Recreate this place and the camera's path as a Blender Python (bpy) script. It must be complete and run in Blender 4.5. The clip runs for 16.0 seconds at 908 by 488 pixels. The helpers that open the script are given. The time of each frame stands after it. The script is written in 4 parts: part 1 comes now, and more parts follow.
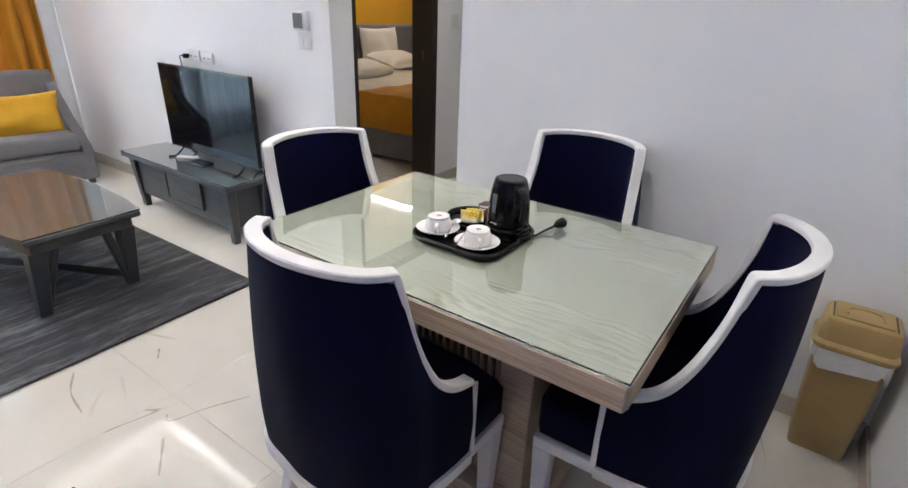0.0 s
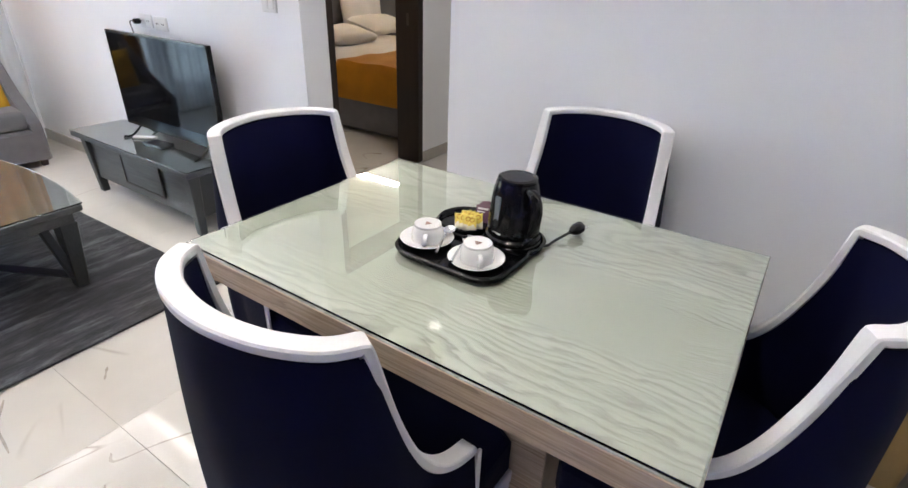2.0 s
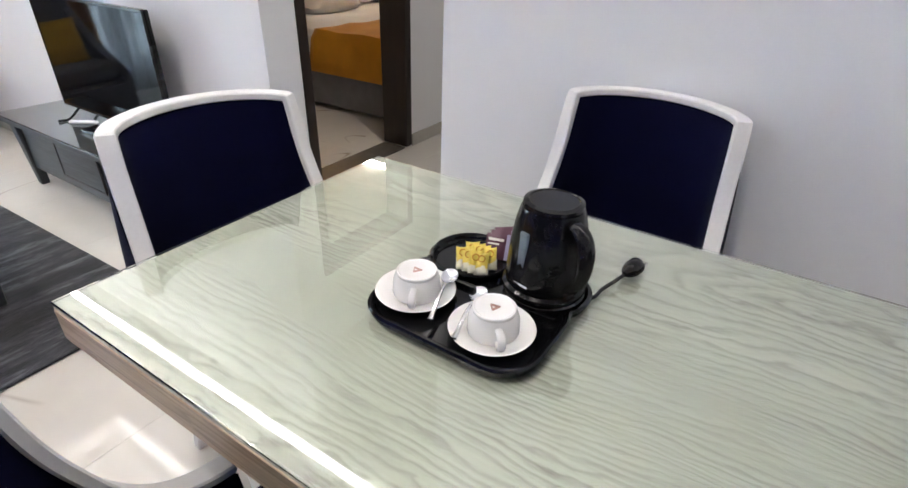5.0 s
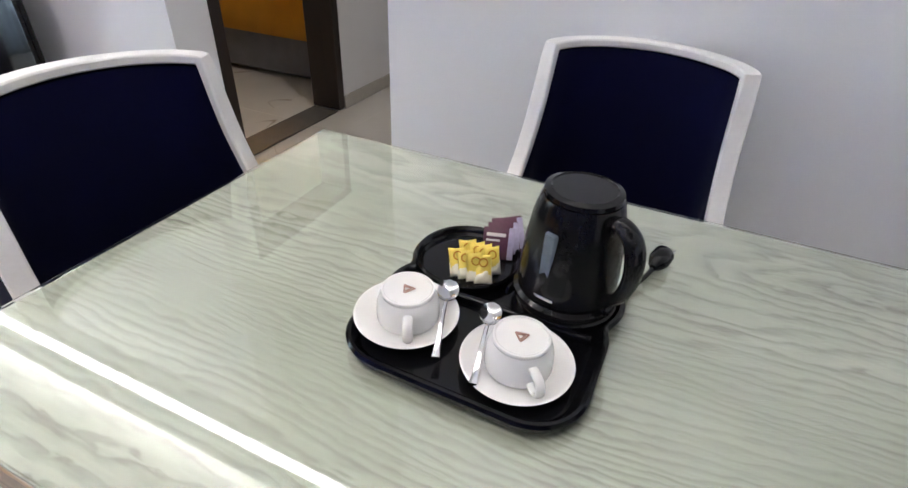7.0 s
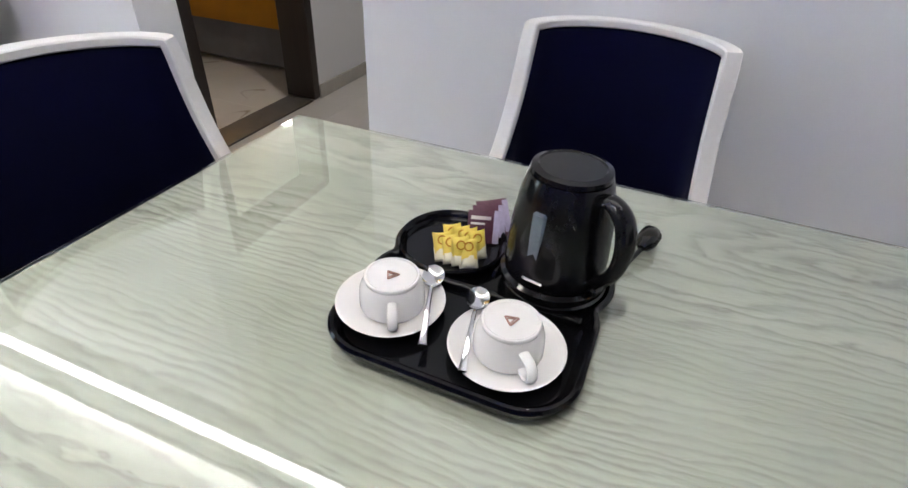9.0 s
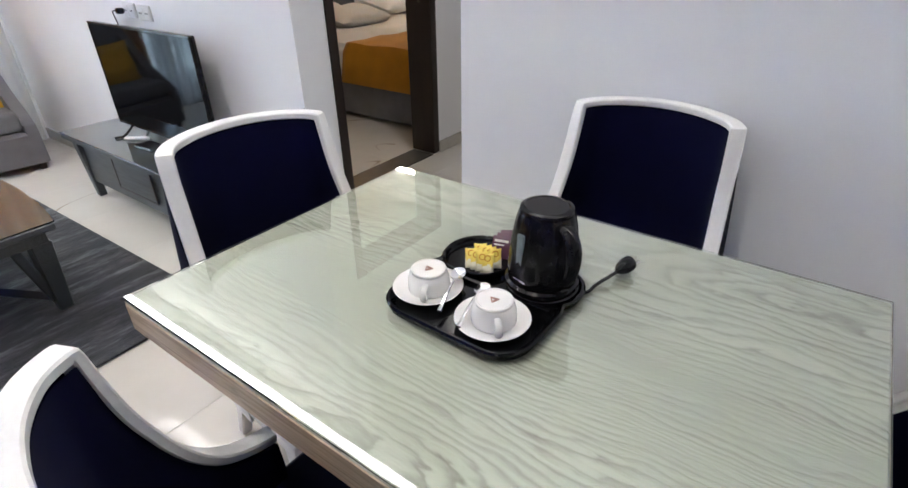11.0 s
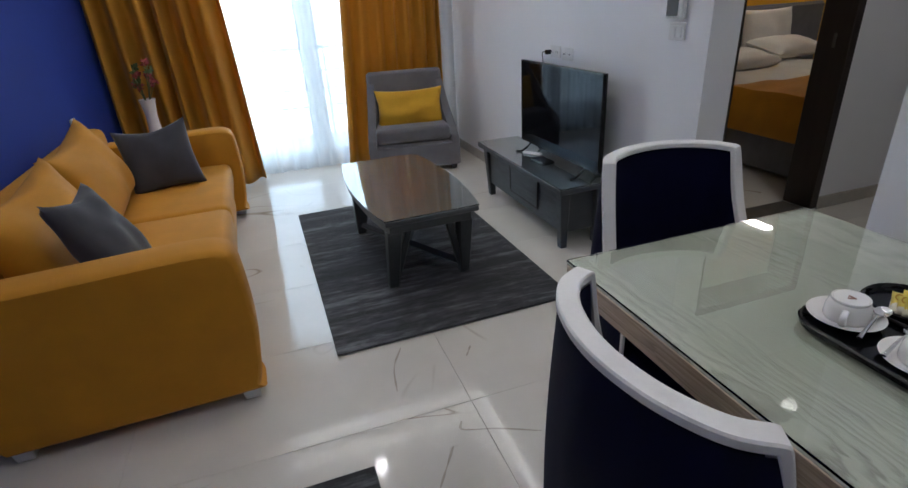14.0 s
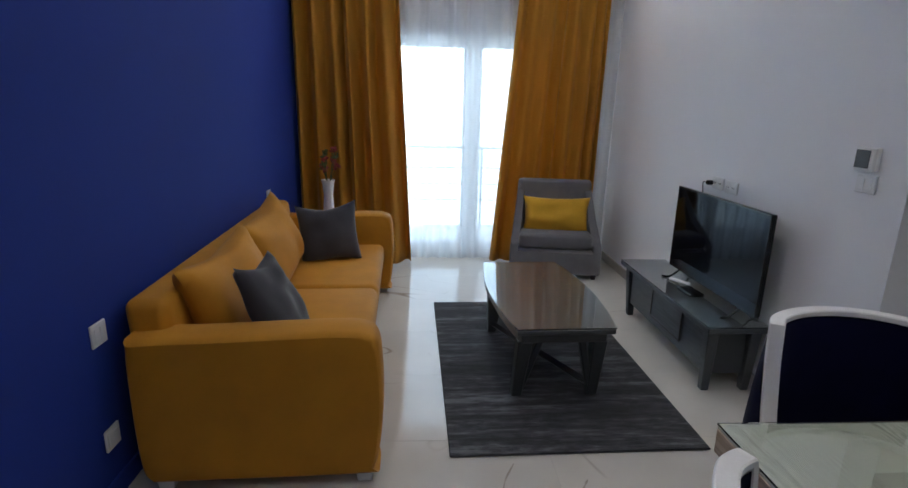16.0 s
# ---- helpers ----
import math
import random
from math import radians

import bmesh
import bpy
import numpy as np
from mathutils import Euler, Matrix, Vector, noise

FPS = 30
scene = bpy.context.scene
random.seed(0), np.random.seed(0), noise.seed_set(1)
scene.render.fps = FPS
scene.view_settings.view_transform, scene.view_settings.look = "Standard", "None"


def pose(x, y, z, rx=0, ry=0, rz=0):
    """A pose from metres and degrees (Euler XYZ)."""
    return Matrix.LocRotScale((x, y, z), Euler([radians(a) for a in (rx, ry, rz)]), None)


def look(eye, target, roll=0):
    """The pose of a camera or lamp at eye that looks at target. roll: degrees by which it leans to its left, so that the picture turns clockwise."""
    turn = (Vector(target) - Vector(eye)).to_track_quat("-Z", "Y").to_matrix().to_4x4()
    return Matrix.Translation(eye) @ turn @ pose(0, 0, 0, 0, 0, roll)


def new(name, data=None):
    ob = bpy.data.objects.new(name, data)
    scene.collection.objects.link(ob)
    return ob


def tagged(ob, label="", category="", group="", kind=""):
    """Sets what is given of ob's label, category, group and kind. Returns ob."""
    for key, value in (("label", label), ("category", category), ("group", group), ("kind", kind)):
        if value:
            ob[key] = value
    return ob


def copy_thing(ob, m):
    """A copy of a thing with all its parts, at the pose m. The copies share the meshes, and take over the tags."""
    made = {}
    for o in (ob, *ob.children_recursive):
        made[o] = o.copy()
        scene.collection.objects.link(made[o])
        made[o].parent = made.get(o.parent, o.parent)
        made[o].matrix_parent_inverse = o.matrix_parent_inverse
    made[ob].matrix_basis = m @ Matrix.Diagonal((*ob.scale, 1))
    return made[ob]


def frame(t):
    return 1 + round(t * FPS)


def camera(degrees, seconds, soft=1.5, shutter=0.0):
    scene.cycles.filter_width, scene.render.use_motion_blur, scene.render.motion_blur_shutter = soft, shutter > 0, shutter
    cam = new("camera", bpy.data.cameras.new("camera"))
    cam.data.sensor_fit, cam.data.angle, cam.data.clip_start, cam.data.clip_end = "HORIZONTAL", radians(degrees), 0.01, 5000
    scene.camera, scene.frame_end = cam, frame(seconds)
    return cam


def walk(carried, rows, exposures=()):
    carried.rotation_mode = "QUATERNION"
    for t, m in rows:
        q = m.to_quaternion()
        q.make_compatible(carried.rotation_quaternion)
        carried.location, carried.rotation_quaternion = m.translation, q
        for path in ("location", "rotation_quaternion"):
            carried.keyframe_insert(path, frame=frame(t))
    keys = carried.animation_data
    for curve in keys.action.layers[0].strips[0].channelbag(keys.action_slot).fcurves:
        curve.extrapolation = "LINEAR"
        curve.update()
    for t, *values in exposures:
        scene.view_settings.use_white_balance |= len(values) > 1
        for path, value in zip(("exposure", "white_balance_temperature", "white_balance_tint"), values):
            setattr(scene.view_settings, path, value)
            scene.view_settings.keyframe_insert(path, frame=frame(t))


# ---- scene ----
cam = camera(81.5, 16.0)
EXPOSURES = [(0, 2.3, 6280, 10), (3.5, 2.53, 6320, 11), (6.5, 2.25, 6220, 11), (8.5, 2.22, 6170, 11), (11.0, 2.31, 6150, 10), (11.5, 0.99, 6090, 10), (12.0, 0.71, 5840, 9), (12.5, 0.82, 5700, 8), (14.0, 1.08, 5900, 9), (14.5, 1.16, 5970, 10), (15.0, 1.13, 5970, 10), (15.5, 1.1, 5940, 10), (16.0, 0.75, 5890, 10)]
PATH = [
    (0, (0.286, 0.694, 1.384), (1.787, 1.727, 0.56), 2.1),
    (0.5, (0.34, 0.71, 1.373), (1.833, 1.73, 0.517), 1.9),
    (1, (0.384, 0.728, 1.376), (1.87, 1.734, 0.493), 1.8),
    (1.5, (0.463, 0.8, 1.367), (1.94, 1.793, 0.455), 1.8),
    (2, (0.546, 0.887, 1.356), (2.029, 1.855, 0.427), 2.0),
    (2.5, (0.597, 0.939, 1.343), (2.099, 1.865, 0.4), 2.0),
    (3, (0.676, 0.975, 1.342), (2.175, 1.883, 0.378), 1.6),
    (3.5, (0.769, 1.002, 1.325), (2.246, 1.934, 0.35), 1.2),
    (4, (0.836, 1.023, 1.312), (2.266, 1.998, 0.31), 0.8),
    (4.2, (0.847, 1.041, 1.303), (2.278, 2.023, 0.31), 1.2),
    (6.5, (1.002, 1.299, 1.236), (2.507, 2.001, 0.121), 2.6),
    (7, (1.028, 1.315, 1.22), (2.542, 1.967, 0.087), 2.9),
    (7.5, (1.055, 1.337, 1.202), (2.586, 1.94, 0.065), 3.4),
    (8, (1.067, 1.344, 1.191), (2.596, 1.932, 0.043), 3.3),
    (8.5, (1.064, 1.343, 1.191), (2.585, 1.911, 0.023), 3.3),
    (8.7, (1.056, 1.338, 1.194), (2.58, 1.903, 0.029), 3.2),
    (10.8, (0.866, 1.08, 1.288), (2.314, 2.014, 0.275), 0.5),
    (11, (0.837, 1.045, 1.33), (2.233, 2.07, 0.329), -0.8),
    (11.5, (0.781, 1.047, 1.346), (2.025, 2.281, 0.381), -2.4),
    (12, (0.711, 1.029, 1.366), (1.896, 2.358, 0.455), -2.3),
    (12.5, (0.618, 1.0, 1.362), (1.686, 2.444, 0.482), -2.8),
    (13, (0.568, 0.989, 1.367), (1.485, 2.542, 0.504), -3.0),
    (13.5, (0.523, 0.987, 1.37), (1.241, 2.647, 0.516), -3.6),
    (14, (0.494, 0.98, 1.37), (1.043, 2.71, 0.53), -3.6),
    (14.5, (0.461, 0.975, 1.381), (0.854, 2.764, 0.579), -2.6),
    (15, (0.439, 0.973, 1.406), (0.668, 2.833, 0.706), -1.4),
    (15.5, (0.43, 0.978, 1.439), (0.565, 2.882, 0.839), -0.6),
    (16, (0.435, 0.979, 1.456), (0.551, 2.911, 0.951), 1.3),
]
walk(cam, [(t, look(eye, target, roll)) for t, eye, target, roll in PATH], EXPOSURES)

# ---- world, sun, lamps ----
world = bpy.data.worlds.new("sky")
scene.world = world
world.use_nodes = True
wn = world.node_tree
sky = wn.nodes.new("ShaderNodeTexSky")
sky.sky_type, sky.sun_disc, sky.sun_elevation, sky.sun_rotation = "NISHITA", False, radians(48), radians(200)
wn.links.new(sky.outputs[0], wn.nodes["Background"].inputs[0])
wn.nodes["Background"].inputs[1].default_value = 0.15

sun_data = bpy.data.lights.new("sun", "SUN")
sun_data.energy, sun_data.angle, sun_data.color = 2.0, radians(2), (1.0, 0.95, 0.88)
sun = new("sun", sun_data)
sun.matrix_world = look((0, 0, 10), (0.25, 0.65, 9.2))


def area(name, energy, size, m, color=(1, 1, 1), size_y=None):
    d = bpy.data.lights.new(name, "AREA")
    d.energy, d.size, d.color = energy, size, color
    if size_y:
        d.shape, d.size_y = "RECTANGLE", size_y
    ob = new(name, d)
    ob.matrix_world = m
    return ob


def spot(name, energy, m, color=(1, 0.93, 0.84), angle=110):
    d = bpy.data.lights.new(name, "SPOT")
    d.energy, d.spot_size, d.spot_blend, d.shadow_soft_size, d.color = energy, radians(angle), 0.8, 0.045, color
    ob = new(name, d)
    ob.matrix_world = m
    return ob


WINDOW_LIGHT, DOWN, COVE, LINE, BEDLIGHT = 165.0, 9.0, 7.2, 4.1, 9.0
area("window_daylight", WINDOW_LIGHT, 6.0, look((0.88, 8.2, 1.6), (0.88, 0, 1.5)), (0.74, 0.90, 1.0), 4.5)

# ---- materials ----


def nodes_of(name):
    m = bpy.data.materials.new(name)
    m.use_nodes = True
    return m, m.node_tree, m.node_tree.nodes["Principled BSDF"]


def ramp(nt, fac, stops):
    r = nt.nodes.new("ShaderNodeValToRGB")
    while len(r.color_ramp.elements) < len(stops):
        r.color_ramp.elements.new(0.5)
    for e, (p, c) in zip(r.color_ramp.elements, stops):
        e.position, e.color = p, (*c, 1)
    nt.links.new(fac, r.inputs[0])
    return r.outputs[0]


def coords(nt, scale=(1, 1, 1), kind="Object"):
    tc, mp = nt.nodes.new("ShaderNodeTexCoord"), nt.nodes.new("ShaderNodeMapping")
    mp.inputs["Scale"].default_value = scale
    nt.links.new(tc.outputs[kind], mp.inputs[0])
    return mp.outputs[0]


def noise_tex(nt, vec, scale, detail=4, rough=0.55, distort=0.0):
    n = nt.nodes.new("ShaderNodeTexNoise")
    n.inputs["Scale"].default_value, n.inputs["Detail"].default_value = scale, detail
    n.inputs["Roughness"].default_value, n.inputs["Distortion"].default_value = rough, distort
    nt.links.new(vec, n.inputs["Vector"])
    return n.outputs["Fac"]


def bump(nt, b, height, strength=0.2, dist=0.002):
    bp = nt.nodes.new("ShaderNodeBump")
    bp.inputs["Strength"].default_value, bp.inputs["Distance"].default_value = strength, dist
    nt.links.new(height, bp.inputs["Height"])
    nt.links.new(bp.outputs[0], b.inputs["Normal"])


def shade(c, k):
    return tuple(min(1.0, v * k) for v in c)


def plain(name, color, rough=0.5, var=0.12, scale=6.0, fine=120.0, metal=0.0, relief=0.1, sheen=0.0, coat=0.0, stretch=(1, 1, 1)):
    """Colour varied at two scales, with fine relief."""
    m, nt, b = nodes_of(name)
    v = coords(nt, stretch)
    big, small = noise_tex(nt, v, scale), noise_tex(nt, v, fine, 2)
    mix = nt.nodes.new("ShaderNodeMath")
    mix.operation = "MULTIPLY_ADD"
    mix.inputs[1].default_value = 0.35
    nt.links.new(small, mix.inputs[0])
    half = nt.nodes.new("ShaderNodeMath")
    half.operation, half.inputs[1].default_value = "MULTIPLY", 0.65
    nt.links.new(big, half.inputs[0])
    nt.links.new(half.outputs[0], mix.inputs[2])
    nt.links.new(ramp(nt, mix.outputs[0], [(0.3, shade(color, 1 - var)), (0.7, shade(color, 1 + var))]), b.inputs["Base Color"])
    b.inputs["Roughness"].default_value, b.inputs["Metallic"].default_value = rough, metal
    b.inputs["Sheen Weight"].default_value, b.inputs["Coat Weight"].default_value = sheen, coat
    if relief:
        bump(nt, b, small, relief, 0.001)
    return m


def glow(name, color, strength):
    m, nt, b = nodes_of(name)
    b.inputs["Emission Color"].default_value, b.inputs["Emission Strength"].default_value = (*color, 1), strength
    return m


def glass(name, tint=(1, 1, 1), rough=0.0):
    m, nt, b = nodes_of(name)
    b.inputs["Base Color"].default_value = (*tint, 1)
    b.inputs["Transmission Weight"].default_value, b.inputs["Roughness"].default_value, b.inputs["IOR"].default_value = 1.0, rough, 1.5
    return m


def marble(name, base, vein, rough=0.085):
    """Polished tile with sparse thin veins; each tile is shifted by its own random value."""
    m, nt, b = nodes_of(name)
    geo, info = nt.nodes.new("ShaderNodeNewGeometry"), nt.nodes.new("ShaderNodeObjectInfo")
    rnd = nt.nodes.new("ShaderNodeVectorMath")
    rnd.operation = "MULTIPLY_ADD"
    rnd.inputs[1].default_value = (17.0, 9.0, 5.0)
    nt.links.new(info.outputs["Random"], rnd.inputs[0])
    nt.links.new(geo.outputs["Position"], rnd.inputs[2])
    v = rnd.outputs[0]
    warp = noise_tex(nt, v, 1.15, 2, 0.5, 0.7)
    edge = nt.nodes.new("ShaderNodeMath")
    edge.operation, edge.inputs[1].default_value = "SUBTRACT", 0.5
    nt.links.new(warp, edge.inputs[0])
    ab = nt.nodes.new("ShaderNodeMath")
    ab.operation = "ABSOLUTE"
    nt.links.new(edge.outputs[0], ab.inputs[0])
    mask = noise_tex(nt, v, 1.3, 2)
    gate = nt.nodes.new("ShaderNodeMapRange")
    gate.inputs[1].default_value, gate.inputs[2].default_value = 0.52, 0.62
    nt.links.new(mask, gate.inputs[0])
    line = nt.nodes.new("ShaderNodeMapRange")
    line.inputs[1].default_value, line.inputs[2].default_value, line.inputs[3].default_value, line.inputs[4].default_value = 0.0, 0.0055, 1.0, 0.0
    nt.links.new(ab.outputs[0], line.inputs[0])
    both = nt.nodes.new("ShaderNodeMath")
    both.operation = "MULTIPLY"
    nt.links.new(gate.outputs[0], both.inputs[0])
    nt.links.new(line.outputs[0], both.inputs[1])
    cloud = ramp(nt, noise_tex(nt, v, 2.2, 5), [(0.3, shade(base, 0.93)), (0.7, shade(base, 1.04))])
    mx = nt.nodes.new("ShaderNodeMix")
    mx.data_type = "RGBA"
    nt.links.new(both.outputs[0], mx.inputs[0])
    nt.links.new(cloud, mx.inputs[6])
    mx.inputs[7].default_value = (*vein, 1)
    nt.links.new(mx.outputs[2], b.inputs["Base Color"])
    b.inputs["Roughness"].default_value = rough
    return m


def grained(name, light, mid, dark, across=(9.0, 0.55, 9.0), rough=0.35, bands=3.0, fine_line=0.5):
    """Wood with long wandering growth lines along y."""
    m, nt, b = nodes_of(name)
    v = coords(nt, across)
    w = nt.nodes.new("ShaderNodeTexWave")
    w.wave_type, w.bands_direction, w.wave_profile = "BANDS", "X", "SAW"
    w.inputs["Scale"].default_value, w.inputs["Distortion"].default_value = bands, 9.0
    w.inputs["Detail"].default_value, w.inputs["Detail Scale"].default_value, w.inputs["Detail Roughness"].default_value = 2.5, 0.55, 0.55
    nt.links.new(v, w.inputs["Vector"])
    lines = ramp(nt, w.outputs["Fac"], [(0.0, dark), (0.10, mid), (0.4, light), (0.85, light), (1.0, mid)])
    fine = ramp(nt, noise_tex(nt, coords(nt, (260, 9, 260)), 1.0, 3), [(0.35, shade(mid, 0.92)), (0.65, (1, 1, 1))])
    mx = nt.nodes.new("ShaderNodeMix")
    mx.data_type, mx.blend_type = "RGBA", "MULTIPLY"
    mx.inputs[0].default_value = fine_line
    nt.links.new(lines, mx.inputs[6])
    nt.links.new(fine, mx.inputs[7])
    nt.links.new(mx.outputs[2], b.inputs["Base Color"])
    b.inputs["Roughness"].default_value = rough
    bump(nt, b, w.outputs["Fac"], 0.05, 0.0006)
    return m


def table_wood():
    """Pale veneer: close growth lines in the middle, wide ones towards the edges, loops at one end."""
    m, nt, b = nodes_of("pale_green_wood")

    def op(kind, a, c=None, d=None):
        n = nt.nodes.new("ShaderNodeMath")
        n.operation = kind
        for k, v in enumerate((a, c, d)):
            if v is None:
                continue
            if isinstance(v, (int, float)):
                n.inputs[k].default_value = v
            else:
                nt.links.new(v, n.inputs[k])
        return n.outputs[0]

    sep = nt.nodes.new("ShaderNodeSeparateXYZ")
    nt.links.new(coords(nt), sep.inputs[0])
    x, y = sep.outputs[0], sep.outputs[1]
    core = op("MULTIPLY", op("TANH", op("MULTIPLY", op("ADD", x, 0.12), 4.6)), 21.0)
    big = op("SUBTRACT", noise_tex(nt, coords(nt, (3.2, 1.1, 1)), 1.0, 2, 0.5), 0.5)
    reach = op("ADD", op("MULTIPLY", op("MAXIMUM", op("SUBTRACT", -0.05, y), 0.0), 34.0), 9.0)
    mid = op("SUBTRACT", noise_tex(nt, coords(nt, (13, 3.2, 1)), 1.0, 5, 0.62), 0.5)
    jit = op("SUBTRACT", noise_tex(nt, coords(nt, (60, 26, 1)), 1.0, 3, 0.6), 0.5)
    phase = op("ADD", op("ADD", op("ADD", core, op("MULTIPLY", big, reach)), op("MULTIPLY", mid, 5.2)), op("MULTIPLY", jit, 0.55))
    saw = op("FRACT", phase)
    line = op("ADD", op("POWER", saw, 2.4), op("POWER", op("SUBTRACT", 1.0, saw), 14.0))
    weight = nt.nodes.new("ShaderNodeMapRange")
    weight.inputs[1].default_value, weight.inputs[2].default_value, weight.inputs[3].default_value, weight.inputs[4].default_value = 0.36, 0.62, 0.34, 1.0
    nt.links.new(noise_tex(nt, coords(nt, (7, 1.6, 1)), 1.0, 5, 0.72), weight.inputs[0])
    amount = op("MULTIPLY", line, weight.outputs[0])
    patch = nt.nodes.new("ShaderNodeMapRange")
    patch.inputs[1].default_value, patch.inputs[2].default_value, patch.inputs[3].default_value, patch.inputs[4].default_value = 0.40, 0.60, 0.62, 1.0
    nt.links.new(noise_tex(nt, coords(nt, (3.4, 1.3, 1)), 1.0, 3), patch.inputs[0])
    amount = op("MULTIPLY", amount, patch.outputs[0])
    pores = noise_tex(nt, coords(nt, (320, 14, 1)), 1.0, 2)
    amount = op("ADD", amount, op("MULTIPLY", op("SUBTRACT", pores, 0.5), 0.5))
    tone = ramp(nt, noise_tex(nt, coords(nt, (7, 1.0, 1)), 1.0, 4), [(0.28, (0.285, 0.290, 0.246)), (0.5, (0.36, 0.364, 0.315)), (0.74, (0.45, 0.448, 0.396))])
    mx = nt.nodes.new("ShaderNodeMix")
    mx.data_type, mx.clamp_factor = "RGBA", True
    nt.links.new(amount, mx.inputs[0])
    nt.links.new(tone, mx.inputs[6])
    mx.inputs[7].default_value = (0.095, 0.087, 0.064, 1)
    nt.links.new(mx.outputs[2], b.inputs["Base Color"])
    b.inputs["Roughness"].default_value = 0.35
    bump(nt, b, amount, 0.08, 0.0006)
    return m


def fabric(name, color, rough=0.85, sheen=0.3, weave=900.0, var=0.15, scale=5.0, stretch=(1, 1, 1)):
    m = plain(name, color, rough, var, scale, weave, 0.0, 0.35, sheen, 0.0, stretch)
    m.node_tree.nodes["Principled BSDF"].inputs["Sheen Roughness"].default_value = 0.4
    return m


def sheer_mat():
    m, nt, b = nodes_of("sheer_voile")
    out = nt.nodes["Material Output"]
    tl, tr, df = nt.nodes.new("ShaderNodeBsdfTranslucent"), nt.nodes.new("ShaderNodeBsdfTransparent"), nt.nodes.new("ShaderNodeBsdfDiffuse")
    tl.inputs[0].default_value, df.inputs[0].default_value = (0.9, 0.92, 0.94, 1), (0.85, 0.87, 0.9, 1)
    a, c = nt.nodes.new("ShaderNodeMixShader"), nt.nodes.new("ShaderNodeMixShader")
    a.inputs[0].default_value = 0.3
    nt.links.new(tl.outputs[0], a.inputs[1])
    nt.links.new(df.outputs[0], a.inputs[2])
    thread = ramp(nt, noise_tex(nt, coords(nt, (1, 1, 1)), 700, 1), [(0.35, (0.42,) * 3), (0.65, (0.70,) * 3)])
    nt.links.new(thread, c.inputs[0])
    nt.links.new(tr.outputs[0], c.inputs[1])
    nt.links.new(a.outputs[0], c.inputs[2])
    nt.links.new(c.outputs[0], out.inputs[0])
    return m


def rug_mat():
    m, nt, b = nodes_of("rug_pile")
    streak = noise_tex(nt, coords(nt, (0.9, 12.0, 1)), 1.0, 3, 0.6, 0.5)
    spot_n = noise_tex(nt, coords(nt, (9, 30, 1)), 1.0, 4, 0.7)
    ad = nt.nodes.new("ShaderNodeMath")
    ad.operation, ad.inputs[1].default_value = "MULTIPLY_ADD", 0.4
    sc = nt.nodes.new("ShaderNodeMath")
    sc.operation, sc.inputs[1].default_value = "MULTIPLY", 0.6
    nt.links.new(streak, sc.inputs[0])
    nt.links.new(spot_n, ad.inputs[0])
    nt.links.new(sc.outputs[0], ad.inputs[2])
    nt.links.new(ramp(nt, ad.outputs[0], [(0.42, (0.012, 0.011, 0.014)), (0.48, (0.026, 0.025, 0.029)), (0.53, (0.052, 0.052, 0.058)), (0.58, (0.11, 0.112, 0.120)), (0.66, (0.20, 0.205, 0.215))]), b.inputs["Base Color"])
    b.inputs["Roughness"].default_value, b.inputs["Sheen Weight"].default_value = 0.9, 0.15
    bump(nt, b, noise_tex(nt, coords(nt), 600, 2), 0.6, 0.003)
    return m


WALL = plain("white_wall_paint", (0.865, 0.865, 0.88), 0.55, 0.025, 1.5, 240, relief=0.06)
BLUE = plain("blue_wall_paint", (0.008, 0.032, 0.27), 0.85, 0.08, 1.2, 240, relief=0.06)
YELLOW = plain("yellow_wall_paint", (0.80, 0.42, 0.012), 0.55, 0.04, 1.5, 240, relief=0.06)
CEIL = plain("ceiling_paint", (0.82, 0.82, 0.81), 0.7, 0.02, 2, 200, relief=0.04)
TILE = marble("marble_tile", (0.66, 0.62, 0.56), (0.34, 0.28, 0.22))
SKIRT = plain("skirting_tile", (0.50, 0.47, 0.42), 0.15, 0.08, 9, 60, relief=0.02)
GROUT = plain("grout", (0.56, 0.53, 0.48), 0.8, 0.1, 20, 200)
STONE = plain("threshold_stone", (0.10, 0.09, 0.08), 0.25, 0.15, 12, 150)
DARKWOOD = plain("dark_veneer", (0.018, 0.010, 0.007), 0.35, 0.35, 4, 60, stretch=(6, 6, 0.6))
WHITEWOOD = plain("white_lacquer", (0.80, 0.78, 0.77), 0.38, 0.05, 7, 130, relief=0.08)
NAVY = fabric("navy_velvet", (0.0014, 0.0018, 0.020), 0.8, 0.02, 700, 0.35, 4)
NAVY.node_tree.nodes["Principled BSDF"].inputs["Specular IOR Level"].default_value = 0.12
TABLEWOOD = table_wood()
EDGEWOOD = grained("taupe_wood", (0.60, 0.475, 0.355), (0.53, 0.415, 0.305), (0.37, 0.285, 0.205), (60, 2, 60), 0.4, 1.0)
GLASS = glass("clear_glass", (0.945, 0.985, 0.962))
PANE = glass("window_glass", (0.97, 0.99, 0.985))
MUSTARD = fabric("mustard_velvet", (0.53, 0.226, 0.004), 0.75, 0.08, 800, 0.16, 5)
MUSTARD2 = fabric("yellow_cushion_cotton", (0.66, 0.36, 0.015), 0.8, 0.2, 900, 0.1, 8)
